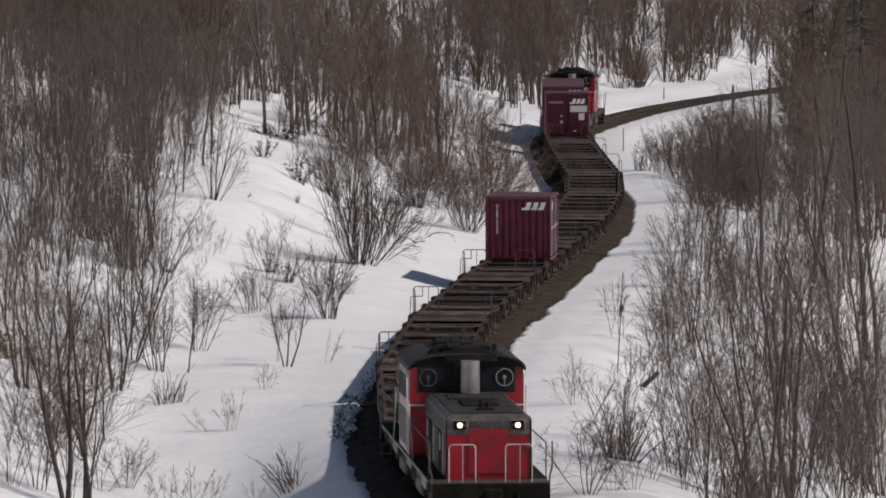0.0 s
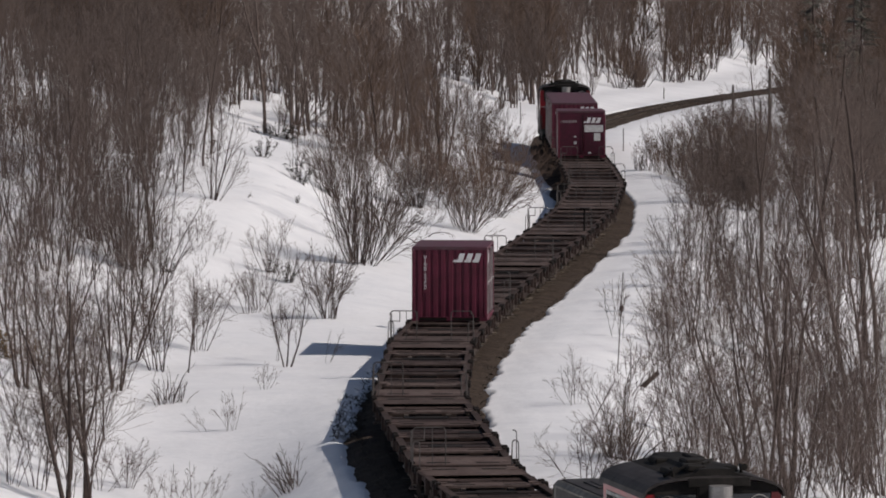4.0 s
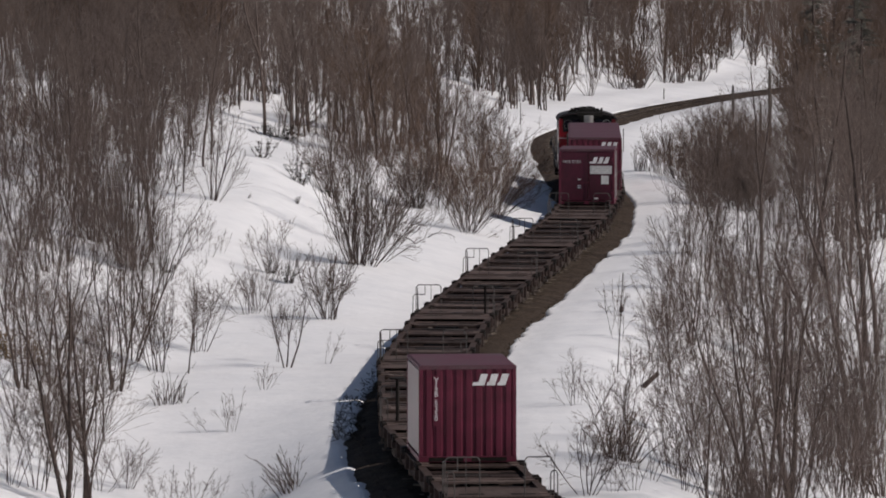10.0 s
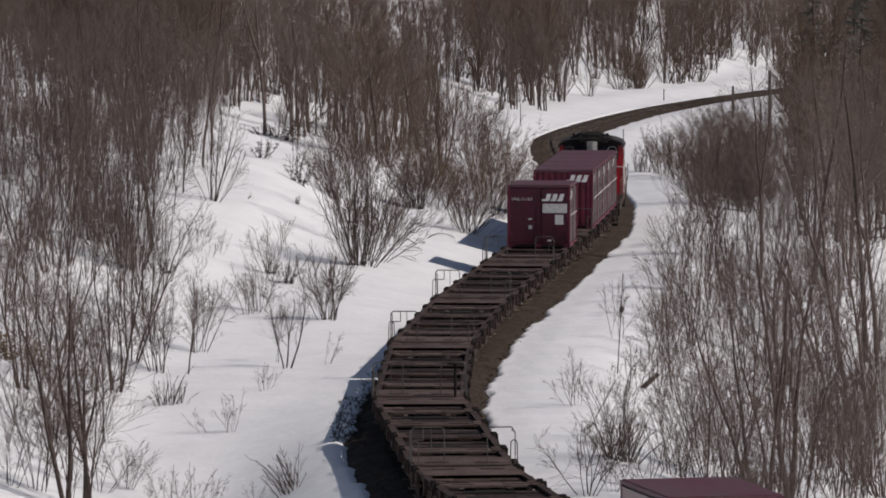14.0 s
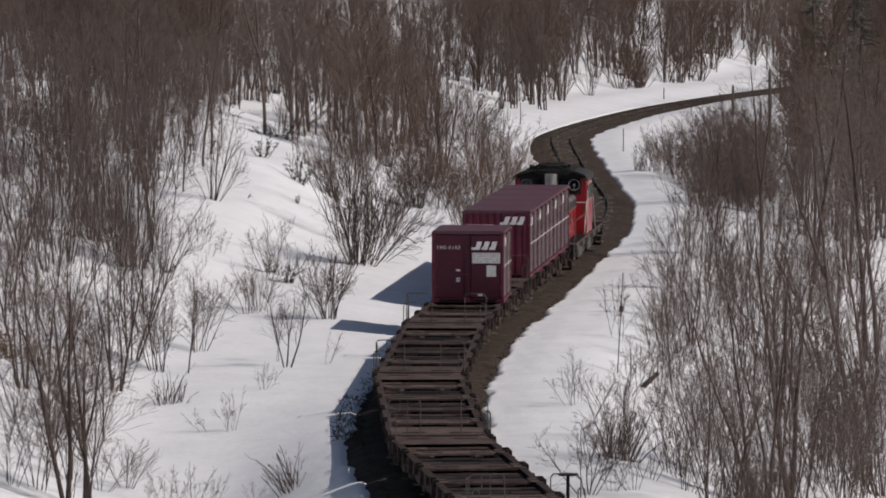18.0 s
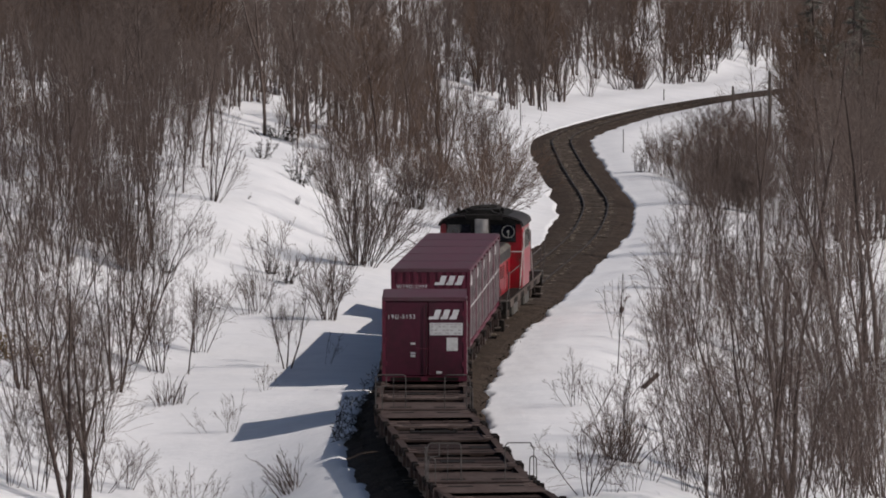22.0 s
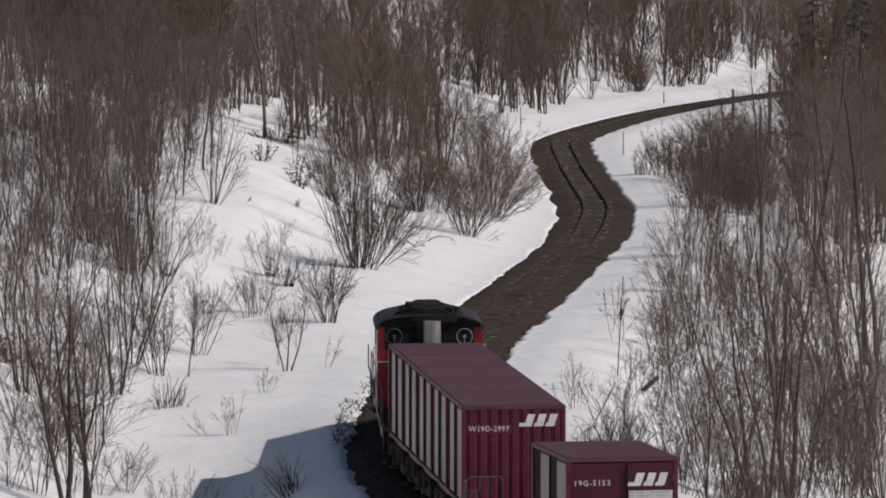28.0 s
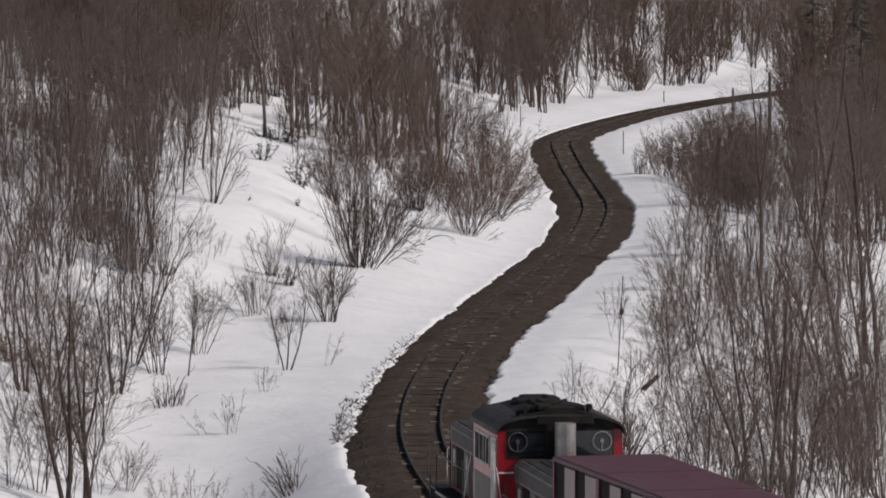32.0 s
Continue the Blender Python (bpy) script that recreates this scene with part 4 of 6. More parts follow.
def along(pts, u):
    i = min(int(u * (len(pts) - 1)), len(pts) - 2)
    w = u * (len(pts) - 1) - i
    p = pts[i] * (1 - w) + pts[i + 1] * w
    return p, pts[i + 1] - pts[i]


def sprout(rs, d, angle):
    """A direction that leaves d by about so many degrees."""
    d = d / (np.linalg.norm(d) + 1e-9)
    o = np.cross(d, rs.normal(0, 1, 3))
    o /= np.linalg.norm(o) + 1e-9
    a = math.radians(angle)
    return d * math.cos(a) + o * math.sin(a)


def make_plant(seed, height, trunks, r, splay=0.3, up=0.02, wander=0.08, low=0.2, boughs=8, angle=45, reach=0.33, twigs=4, fine=2, fork=0.5, foot=0.12, mats=None, thick=1.0, split=True):
    """A bare woody plant: crooked stems that may fork, wide boughs, twigs and fine twigs."""
    g = np.random.RandomState(seed)
    crown, stems = Wood(), []

    def dress(q, h, r0, n):
        for b in range(n):
            u = low + (0.97 - low) * (b + g.rand()) / n
            p, d = along(q, u)
            ln = h * (reach * (1 - u) + 0.35 * reach) * g.uniform(0.6, 1.4)
            q1 = grow(g, p, sprout(g, d, angle * g.uniform(0.55, 1.4)), ln, 3 if r > 0.02 else 2, 0.12, 0.09)
            crown.limb(q1, max(r0 * (1 - 0.8 * u) * 0.42, 0.0056 * thick), 0.0032 * thick, 3)
            for s in range(twigs):
                v = 0.15 + 0.8 * (s + g.rand()) / twigs
                p2, d2 = along(q1, v)
                l2 = ln * g.uniform(0.4, 0.85) * (1.15 - 0.6 * v)
                q2 = grow(g, p2, sprout(g, d2, g.uniform(16, 50)), l2, 2 if r > 0.02 else 1, 0.11, 0.09)
                crown.limb(q2, 0.0048 * thick, 0.0026 * thick, 3)
                for f in range(fine):
                    p3, d3 = along(q2, 0.2 + 0.75 * (f + g.rand()) / fine)
                    crown.limb(grow(g, p3, sprout(g, d3, g.uniform(16, 50)), l2 * g.uniform(0.4, 0.9), 1, 0.1, 0.06), 0.0040 * thick, 0.0024 * thick, 3)

    for k in range(trunks):
        stem = Wood()
        stems.append(stem)
        a, k0 = math.tau * (k + g.rand()) / trunks, splay * g.uniform(0.25, 1.0)
        h, rk = height * g.uniform(0.68, 1.0), r * g.uniform(0.7, 1.2)
        q = grow(g, (foot * math.cos(a), foot * math.sin(a), -0.3), (k0 * math.cos(a), k0 * math.sin(a), 1), h + 0.3, 8, wander, up)
        stem.limb(q, rk, max(rk * 0.2, 0.005 * thick), 5 if r > 0.03 else 3)
        dress(q, h, rk, boughs)
        if g.rand() < fork:
            u = g.uniform(0.22, 0.5)
            p, d = along(q, u)
            q = grow(g, p, sprout(g, d, angle * g.uniform(0.28, 0.62)), h * (1 - u) * g.uniform(0.75, 1.0), 5, wander, up)
            stem.limb(q, rk * 0.65, max(rk * 0.16, 0.005 * thick), 4 if r > 0.03 else 3)
            dress(q, h * 0.75, rk * 0.65, max(2, int(boughs * 0.6)))
    mats = mats or (DARKBARK, TWIG)
    if not split:
        for w in stems[1:]:
            stems[0].v += w.v
            stems[0].f += [f + stems[0].n for f in w.f]
            stems[0].n += w.n
        stems = stems[:1]
    return [w.mesh("stem" if split and trunks > 1 else "branchwork" if trunks > 3 else "trunk", mats[0]) for w in stems] + [crown.mesh("crown", mats[1])]


def make_tree(seed, height, branches, twigs, fine, r=0.07, low=0.25, spread=38, mats=None, lean=0.05, thick=1.0):
    """A bare tree: trunk and limbs, and a crown of fine twigs."""
    rs = np.random.RandomState(seed)
    trunk, crown = Wood(), Wood()
    t = grow(rs, (0, 0, -0.4), (rs.normal(0, lean), rs.normal(0, lean), 1), height + 0.4, 10, 0.05, 0.03)
    trunk.limb(t, r, r * 0.12, 6)
    for b in range(branches):
        u = low + (0.98 - low) * (b + rs.rand()) / branches
        p, d = along(t, u)
        ln = height * (0.42 * (1 - u) + 0.10) * rs.uniform(0.7, 1.3)
        q = grow(rs, p, sprout(rs, d, spread * rs.uniform(0.7, 1.4)), ln, 4 if thick < 1.2 else 2, 0.11, 0.10)
        r1 = r * (1.1 - u) * 0.42 + 0.006
        (trunk if b % 3 == 0 else crown).limb(q, r1, 0.005 * thick, 3)
        for s in range(twigs):
            v = 0.2 + 0.78 * (s + rs.rand()) / twigs
            p2, d2 = along(q, v)
            l2 = ln * (0.55 * (1 - v) + 0.22) * rs.uniform(0.6, 1.3)
            q2 = grow(rs, p2, sprout(rs, d2, rs.uniform(18, 46)), l2 * 1.15, 1, 0.09, 0.12)
            crown.limb(q2, 0.009 * thick, 0.004 * thick, 3)
            for f in range(fine):
                p3, d3 = along(q2, 0.25 + 0.72 * (f + rs.rand()) / fine)
                q3 = grow(rs, p3, sprout(rs, d3, rs.uniform(16, 45)), l2 * rs.uniform(0.35, 0.85), 1, 0.10, 0.10)
                crown.limb(q3, 0.006 * thick, 0.0035 * thick, 3)
    mats = mats or (BARK, TWIG)
    return trunk.mesh("trunk", mats[0]), crown.mesh("crown", mats[1])


def make_shrub(seed, height, stems, twigs, fine, splay=0.45, mats=None, thick=1.0, split=False):
    """A bare shrub of many stems fanning out from one foot."""
    rs = np.random.RandomState(seed)
    stem, crown, singles = Wood(), Wood(), []
    for b in range(stems):
        if split:
            stem = Wood()
            singles.append(stem)
        a = rs.uniform(0, math.tau)
        k = splay * math.sqrt(rs.rand())
        h = height * rs.uniform(0.55, 1.0)
        q = grow(rs, (0.10 * math.cos(a), 0.10 * math.sin(a), -0.3), (k * math.cos(a), k * math.sin(a), 1), h + 0.3, 7 if thick < 1.2 else 3, 0.11, 0.0)
        stem.limb(q, 0.0145 * thick * rs.uniform(0.7, 1.3), 0.005 * thick, 3)
        for s in range(twigs):
            v = 0.3 + 0.68 * (s + rs.rand()) / twigs
            p2, d2 = along(q, v)
            l2 = h * (0.35 * (1 - v) + 0.14) * rs.uniform(0.7, 1.4)
            q2 = grow(rs, p2, sprout(rs, d2, rs.uniform(12, 36)), l2 * 1.2, 2 if thick < 1.2 else 1, 0.08, 0.10)
            crown.limb(q2, 0.0055 * thick, 0.0035 * thick, 3)
            for f in range(fine):
                p3, d3 = along(q2, 0.25 + 0.7 * (f + rs.rand()) / fine)
                q3 = grow(rs, p3, sprout(rs, d3, rs.uniform(12, 40)), l2 * rs.uniform(0.45, 1.0), 1, 0.08, 0.08)
                crown.limb(q3, 0.0042 * thick, 0.0028 * thick, 3)
    mats = mats or (BARK, TWIG)
    if split:
        return [w.mesh("stem", mats[0]) for w in singles] + [crown.mesh("crown", mats[1])]
    return stem.mesh("branchwork", mats[0]), crown.mesh("crown", mats[1])


def make_clump(seed, height, stems, branches, twigs, fine, mats=None, thick=1.0):
    """Several slender trunks out of one foot, with upswept twigs."""
    rs = np.random.RandomState(seed)
    trunk, crown = Wood(), Wood()
    for k in range(stems):
        a = rs.uniform(0, math.tau)
        lean = rs.uniform(0.03, 0.20)
        h = height * rs.uniform(0.65, 1.0)
        t = grow(rs, (0.22 * math.cos(a), 0.22 * math.sin(a), -0.3), (lean * math.cos(a), lean * math.sin(a), 1), h + 0.3, 9, 0.045, 0.025)
        r = 0.045 * rs.uniform(0.7, 1.25) * thick
        trunk.limb(t, r, 0.008, 5)
        for b in range(branches):
            u = 0.22 + 0.76 * (b + rs.rand()) / branches
            p, d = along(t, u)
            ln = h * (0.28 * (1 - u) + 0.09) * rs.uniform(0.7, 1.3)
            q = grow(rs, p, sprout(rs, d, rs.uniform(20, 46)), ln, 3, 0.11, 0.10)
            crown.limb(q, 0.014 * thick, 0.005 * thick, 3)
            for s in range(twigs):
                p2, d2 = along(q, 0.2 + 0.78 * (s + rs.rand()) / twigs)
                q2 = grow(rs, p2, sprout(rs, d2, rs.uniform(14, 40)), ln * rs.uniform(0.35, 0.85), 1, 0.08, 0.12)
                crown.limb(q2, 0.0075 * thick, 0.004 * thick, 3)
                for f in range(fine):
                    p3, d3 = along(q2, 0.3 + 0.65 * (f + rs.rand()) / fine)
                    crown.limb(grow(rs, p3, sprout(rs, d3, rs.uniform(14, 40)), ln * rs.uniform(0.2, 0.5), 1, 0.08, 0.08), 0.006 * thick, 0.0035 * thick, 3)
    mats = mats or (DARKBARK, TWIG)
    return trunk.mesh("trunk", mats[0]), crown.mesh("crown", mats[1])


def make_fir(seed, height):
    """A dark conifer: trunk, drooping boughs, needles in flat sprays."""
    rs = np.random.RandomState(seed)
    trunk, crown = Wood(), Wood()
    t = grow(rs, (0, 0, -0.4), (0, 0, 1), height + 0.4, 8, 0.01, 0.02)
    trunk.limb(t, 0.16, 0.02, 7)
    for b in range(90):
        u = 0.08 + 0.9 * (b + rs.rand()) / 90
        p, d = along(t, u)
        a = rs.uniform(0, math.tau)
        ln = (height * 0.24 * (1 - u) + 0.25) * rs.uniform(0.75, 1.15)
        q = grow(rs, p, (math.cos(a), math.sin(a), 0.18), ln, 5, 0.05, -0.09)
        trunk.limb(q, 0.022, 0.006, 4)
        for s in range(11):
            p2, d2 = along(q, 0.12 + 0.86 * s / 11)
            for side in (-1, 1):
                o = np.array([-d2[1], d2[0], -0.1]) * side
                o = o / np.linalg.norm(o) + d2 / np.linalg.norm(d2) * 0.7 + rs.normal(0, 0.12, 3)
                q2 = grow(rs, p2, o, ln * 0.36 * (1.05 - s / 13), 1, 0.10, -0.10)
                crown.limb(q2, 0.036, 0.008, 3)
    return trunk.mesh("trunk", DARKBARK), crown.mesh("crown", NEEDLES)


def plant(kind, meshes):
    """A thing with its stems and crown, to be copied."""
    t = new(kind)
    for me in meshes:
        ob = new(me.name, me)
        ob.parent = t
    return t


KINDS = {}


def define(key, name, meshes, label, category, group):
    t = plant(name, meshes)
    tagged(t, label, category, group)
    KINDS[key] = [t, False]


def put(key, x, y, size=1.0, turn=0.0, tip=0.0, lean=0.0, label=""):
    """Sets a plant of this kind on the snow, leaning by so many degrees."""
    t, used = KINDS[key]
    z = float(ground_z(x, y)) - 0.03
    m = pose(x, y, z, tip, lean, 0) @ pose(0, 0, 0, 0, 0, turn)
    if used:
        t = copy_thing(t, m)
        t.scale = (size,) * 3
    else:
        t.matrix_basis = m
        t.scale = (size,) * 3
        KINDS[key][1] = True
    if label:
        t["label"] = label
    return t


define("alder_a", "bare_tree", make_plant(41, 6.5, 4, 0.055, 0.30, 0.03, 0.075, 0.2, 9, 48, 0.30, 5, 2, 0.7), "many-stemmed bare tree with crooked dark trunks in snow", "tree", "bare tree clumps")
define("alder_b", "bare_tree", make_plant(42, 6.0, 5, 0.034, 0.28, 0.03, 0.07, 0.2, 8, 40, 0.26, 3, 2, 0.7), "clump of slender crooked bare trunks rising from the snow", "tree", "bare tree clumps")
define("alder_c", "bare_tree", make_plant(43, 7.5, 2, 0.10, 0.07, 0.01, 0.05, 0.25, 15, 38, 0.30, 6, 2, 1.0, 0.15), "forked bare tree with stout dark trunks in snow", "tree", "bare trees")
define("slim_a", "bare_sapling", make_plant(44, 5.5, 1, 0.036, 0.12, 0.0, 0.075, 0.2, 14, 48, 0.27, 4, 2, 1.0, 0.02), "slender bare sapling with wide fine twigs", "tree", "bare saplings")
define("slim_b", "bare_sapling", make_plant(45, 6.0, 3, 0.026, 0.22, 0.01, 0.075, 0.25, 8, 46, 0.23, 4, 2, 0.6, 0.14), "group of thin crooked bare stems in snow", "tree", "bare saplings")
define("slim_c", "bare_sapling", make_plant(46, 4.5, 2, 0.021, 0.25, 0.02, 0.09, 0.25, 9, 48, 0.28, 4, 2, 0.8, 0.08), "thin bare sapling with fine spreading twigs", "tree", "bare saplings")
define("oak_a", "bare_tree", make_plant(47, 9.0, 1, 0.115, 0.04, 0.0, 0.045, 0.3, 22, 52, 0.30, 6, 2, 0.6, 0.0), "tall bare dark-trunked tree standing in snow", "tree", "bare trees")
define("oak_b", "bare_tree", make_plant(48, 8.5, 1, 0.085, 0.06, 0.0, 0.055, 0.28, 20, 48, 0.30, 6, 2, 1.0, 0.0, (BARK, TWIG)), "tall bare grey tree with forked crown", "tree", "bare trees")
define("brake", "stem_thicket", make_plant(59, 5.0, 9, 0.021, 0.34, 0.01, 0.055, 0.25, 6, 32, 0.26, 3, 1, 0.5, 0.26), "thicket of thin bare stems fanning out of the snow", "tree", "bare thickets")
define("sap_a", "bare_sapling", make_plant(49, 3.0, 1, 0.024, 0.05, 0.0, 0.06, 0.35, 10, 34, 0.48, 4, 2, 1.0, 0.0), "low bare sapling with a forked stem on open snow", "tree", "bare saplings")
define("sap_b", "bare_sapling", make_plant(50, 3.0, 3, 0.036, 0.75, 0.10, 0.06, 0.3, 7, 34, 0.36, 4, 2, 0.8, 0.03), "low bare tree with forked trunk on open snow", "tree", "bare saplings")
define("fan_a", "bare_shrub", make_plant(51, 2.2, 7, 0.0135, 0.60, 0.02, 0.07, 0.25, 5, 32, 0.34, 3, 1, 0.4, 0.09), "bare brown shrub fanning out of the snow", "shrub", "bare shrubs")
define("fan_b", "bare_shrub", make_plant(52, 2.2, 6, 0.0125, 0.85, 0.07, 0.08, 0.25, 5, 34, 0.36, 3, 1, 0.5, 0.07), "wide sparse bare shrub in snow", "shrub", "bare shrubs")
define("fan_c", "bare_shrub", make_plant(53, 2.2, 10, 0.014, 0.50, 0.01, 0.06, 0.25, 5, 30, 0.32, 3, 2, 0.4, 0.10), "bare brown shrub with many thin stems in snow", "shrub", "bare shrubs")
define("thick_a", "bare_shrub", make_plant(54, 2.6, 17, 0.0145, 0.65, 0.01, 0.07, 0.2, 6, 32, 0.32, 3, 2, 0.4, 0.13, split=False), "dense dark bare shrub with many stems in snow", "shrub", "dense bare shrubs")
define("thick_b", "bare_shrub", make_plant(55, 2.6, 18, 0.0125, 0.9, 0.03, 0.08, 0.2, 6, 34, 0.32, 3, 2, 0.4, 0.15, (BARK, REDTWIG), split=False), "wide bare shrub with reddish-brown twigs in snow", "shrub", "dense bare shrubs")
define("crook", "bare_shrub", make_plant(56, 2.4, 3, 0.024, 0.7, 0.05, 0.14, 0.25, 7, 55, 0.35, 3, 2, 1.0, 0.05), "low crooked bare bush leaning over the snow", "shrub", "bare shrubs")
define("wisp_a", "bare_shrub", make_plant(57, 1.5, 5, 0.009, 0.45, 0.0, 0.08, 0.3, 4, 32, 0.30, 2, 1, 0.4, 0.06), "small sparse bare shrub poking out of snow", "shrub", "small shrubs")
define("wisp_b", "bare_shrub", make_plant(58, 1.5, 3, 0.008, 0.35, 0.0, 0.09, 0.3, 4, 36, 0.30, 2, 1, 0.4, 0.04), "few thin bare twigs poking out of snow", "shrub", "small shrubs")
define("far_a", "bare_tree", make_tree(6, 9.5, 28, 9, 0, 0.085, 0.12, 30, (DARKBARK, REDTWIG), thick=1.5), "bare woodland tree with dark trunk on the snowy hillside", "tree", "woodland trees")
define("far_b", "bare_tree", make_tree(7, 8.5, 26, 9, 0, 0.075, 0.15, 28, (BARK, TWIG), thick=1.4), "bare grey woodland tree on the snowy hillside", "tree", "woodland trees")
define("far_c", "bare_tree", make_tree(8, 7.5, 26, 9, 0, 0.07, 0.08, 34, (DARKBARK, REDTWIG), thick=1.5), "bare woodland tree with reddish-brown twigs", "tree", "woodland trees")
define("far_d", "bare_tree", make_clump(9, 8.0, 5, 9, 5, 0, (BARK, TWIG), thick=1.5), "clump of slender grey trunks on the hillside", "tree", "woodland trees")
define("far_brush", "bare_shrub", make_shrub(10, 2.8, 12, 7, 0, 0.6, (DARKBARK, REDTWIG), thick=1.8), "low brown brush among the woodland trees", "shrub", "woodland brush")
define("stub", "twig_clump", make_shrub(15, 0.9, 9, 2, 1, 0.5, (DARKBARK, TWIG), split=True), "clump of short dark bare stems in snow", "twigs", "twig clumps")
define("fir", "fir_tree", make_fir(16, 11.0), "dark grey-green fir tree with drooping boughs", "conifer", "firs")


def make_leafy(seed, height, stems, leaf=0.022, mat=None, splay=0.5, count=46):
    """A shrub that kept its leaves."""
    g = np.random.RandomState(seed)
    stem, leaves = Wood(), Wood()
    for b in range(stems):
        a = g.uniform(0, math.tau)
        q = grow(g, (0.08 * math.cos(a), 0.08 * math.sin(a), -0.3), (splay * math.cos(a), splay * math.sin(a), 1), height * g.uniform(0.6, 1.1) + 0.3, 6, 0.12, 0.0)
        stem.limb(q, 0.016, 0.005, 3)
        for k in range(count):
            p, d = along(q, g.uniform(0.3, 0.99))
            leaves.limb(grow(g, p + g.normal(0, 0.18 * splay, 3), sprout(g, d, g.uniform(30, 120)), g.uniform(0.05, 0.11), 2, 0.3, -0.3), leaf, 0.004, 3)
    return stem.mesh("branchwork", DARKBARK), leaves.mesh("leaves", mat or DRYLEAF)


define("tuft", "evergreen_tuft", make_leafy(32, 0.85, 9, 0.018, DARKLEAF, 0.22, 22), "low dark tuft of evergreen leaves in snow", "tuft", "evergreen tufts")
define("leafy", "leafy_shrub", make_leafy(31, 1.1, 9), "low shrub with withered yellow-brown leaves in snow", "shrub", "withered shrubs")
rs = random.Random(3)
FAR = {}


def far_put(key, x, y, size, turn):
    """Adds a tree to the one body of the far woods."""
    m = np.array(pose(x, y, float(ground_z(x, y)) - 0.03, 0, 0, turn))
    for ob in KINDS[key][0].children:
        n = len(ob.data.vertices)
        co = np.empty(n * 3)
        ob.data.vertices.foreach_get("co", co)
        loops = np.empty(len(ob.data.loops), np.int32)
        ob.data.loops.foreach_get("vertex_index", loops)
        FAR.setdefault(ob.data.materials[0].name, []).append((co.reshape(-1, 3) * size @ m[:3, :3].T + m[:3, 3], loops.reshape(-1, 4)))


def far_woods():
    for k, (mat, rows) in enumerate(FAR.items()):
        w = Wood()
        for v, f in rows:
            w.v.append(v)
            w.f.append(f + w.n)
            w.n += len(v)
        ob = new("far_woods", w.mesh("far_woods", bpy.data.materials[mat]))
        tagged(ob, "bare brown winter woods covering the snowy hillside" if "twig" in mat else "dark bare trunks of the woods on the hillside", "woods", kind="stuff")


def grove(keys, n, y0, y1, b0, b1, s0=0.8, s1=1.2, clear=4.5, far=False):
    """A scatter of n plants between two distances and two bearings (metres aside per metre ahead)."""
    for _ in range(n):
        y = y0 + (y1 - y0) * rs.random()
        x = y * (b0 + (b1 - b0) * rs.random())
        key, size, turn = rs.choice(keys), rs.uniform(s0, s1), rs.uniform(0, 360)
        if abs(x - float(line_x(y))) > clear:
            if far:
                far_put(key, x, y, size, turn)
            else:
                put(key, x, y, size, turn, rs.uniform(-8, 8))


# the open snow slope
put("sap_b", -5.01, 200.0, 0.99, 40, 0, -2)
put("slim_c", -5.38, 202.5, 0.55, 256, 0, -6)
put("wisp_b", -3.72, 201.8, 0.85, 121, 0, 2)
put("stub", -4.12, 168.0, 1.43, 217, 0, -24)
put("stub", -4.17, 168.2, 1.18, 64, 0, -14)
put("fan_a", -3.99, 216.8, 1.33, 46)
put("fan_b", -4.04, 217.0, 1.07, 343, 0, 14)
put("fan_c", -3.94, 217.0, 1.24, 50, 0, -6)
put("fan_b", -6.94, 218.2, 0.76, 231, 0, -20)
put("fan_c", -6.53, 219.8, 0.99, 324, 0, -4)
put("fan_a", -6.66, 218.8, 0.72, 220, 0, 6)
put("tuft", -6.42, 231.5, 0.83, 94)
put("fan_a", -6.42, 231.5, 1.04, 63, 0, -4)
put("tuft", -5.72, 229.5, 0.97, 73)
put("fan_b", -5.72, 229.5, 0.89, 231, 0, 4)
put("wisp_b", -5.58, 229.8, 0.83, 27, 0, 8)
put("sap_a", -8.09, 198.0, 1.10, 345)
put("fan_a", -8.05, 205.2, 1.26, 100, 0, 2)
put("slim_c", -7.84, 205.5, 0.58, 63, 0, 10)
put("slim_c", -8.20, 205.2, 0.53, 271, 0, -4)
put("fan_c", -9.08, 198.5, 1.38, 33, 0, -4)
put("slim_c", -9.02, 198.8, 0.76, 53, 0, 2)
put("stub", -8.58, 189.0, 1.17, 353, 0, -12)
put("stub", -8.29, 189.5, 1.33, 44, 0, 4)
put("stub", -8.07, 189.2, 1.14, 289, 0, 14)
put("wisp_b", -6.31, 183.5, 0.94, 177, 0, -6)
put("wisp_b", -6.27, 183.5, 0.88, 258, 0, 8)
put("wisp_b", -6.95, 183.8, 0.66, 359, 0, -25)
put("wisp_b", -5.54, 192.2, 0.58, 62, 0, -15)
put("wisp_a", -5.47, 192.8, 0.64, 3, 0, 2)
put("fan_b", -8.80, 174.0, 0.68, 251)
put("fan_a", -8.75, 174.0, 0.57, 157, 0, 6)
put("wisp_a", -7.49, 171.0, 0.87, 81)
put("wisp_a", -6.76, 170.2, 0.97, 318)
put("wisp_b", -6.33, 171.0, 0.72, 151)
put("wisp_b", -7.23, 171.5, 0.72, 14, 0, -8)
put("wisp_a", -5.12, 169.5, 0.46, 274)
put("wisp_b", -8.09, 171.2, 0.72, 176)
put("sap_b", -9.03, 247.2, 1.26, 87, 0, 6)
put("fan_b", -9.05, 247.0, 1.11, 104, 0, 6)
put("wisp_a", -9.10, 233.2, 1.05, 141, 0, 20)
put("wisp_b", -8.55, 232.2, 0.84, 353, 0, 28)
put("wisp_b", -8.27, 233.8, 0.70, 296, 0, 30)
put("wisp_a", -7.15, 237.0, 0.57, 147, 0, -30)
put("tuft", -9.99, 225.2, 0.81, 101, 0, 6)
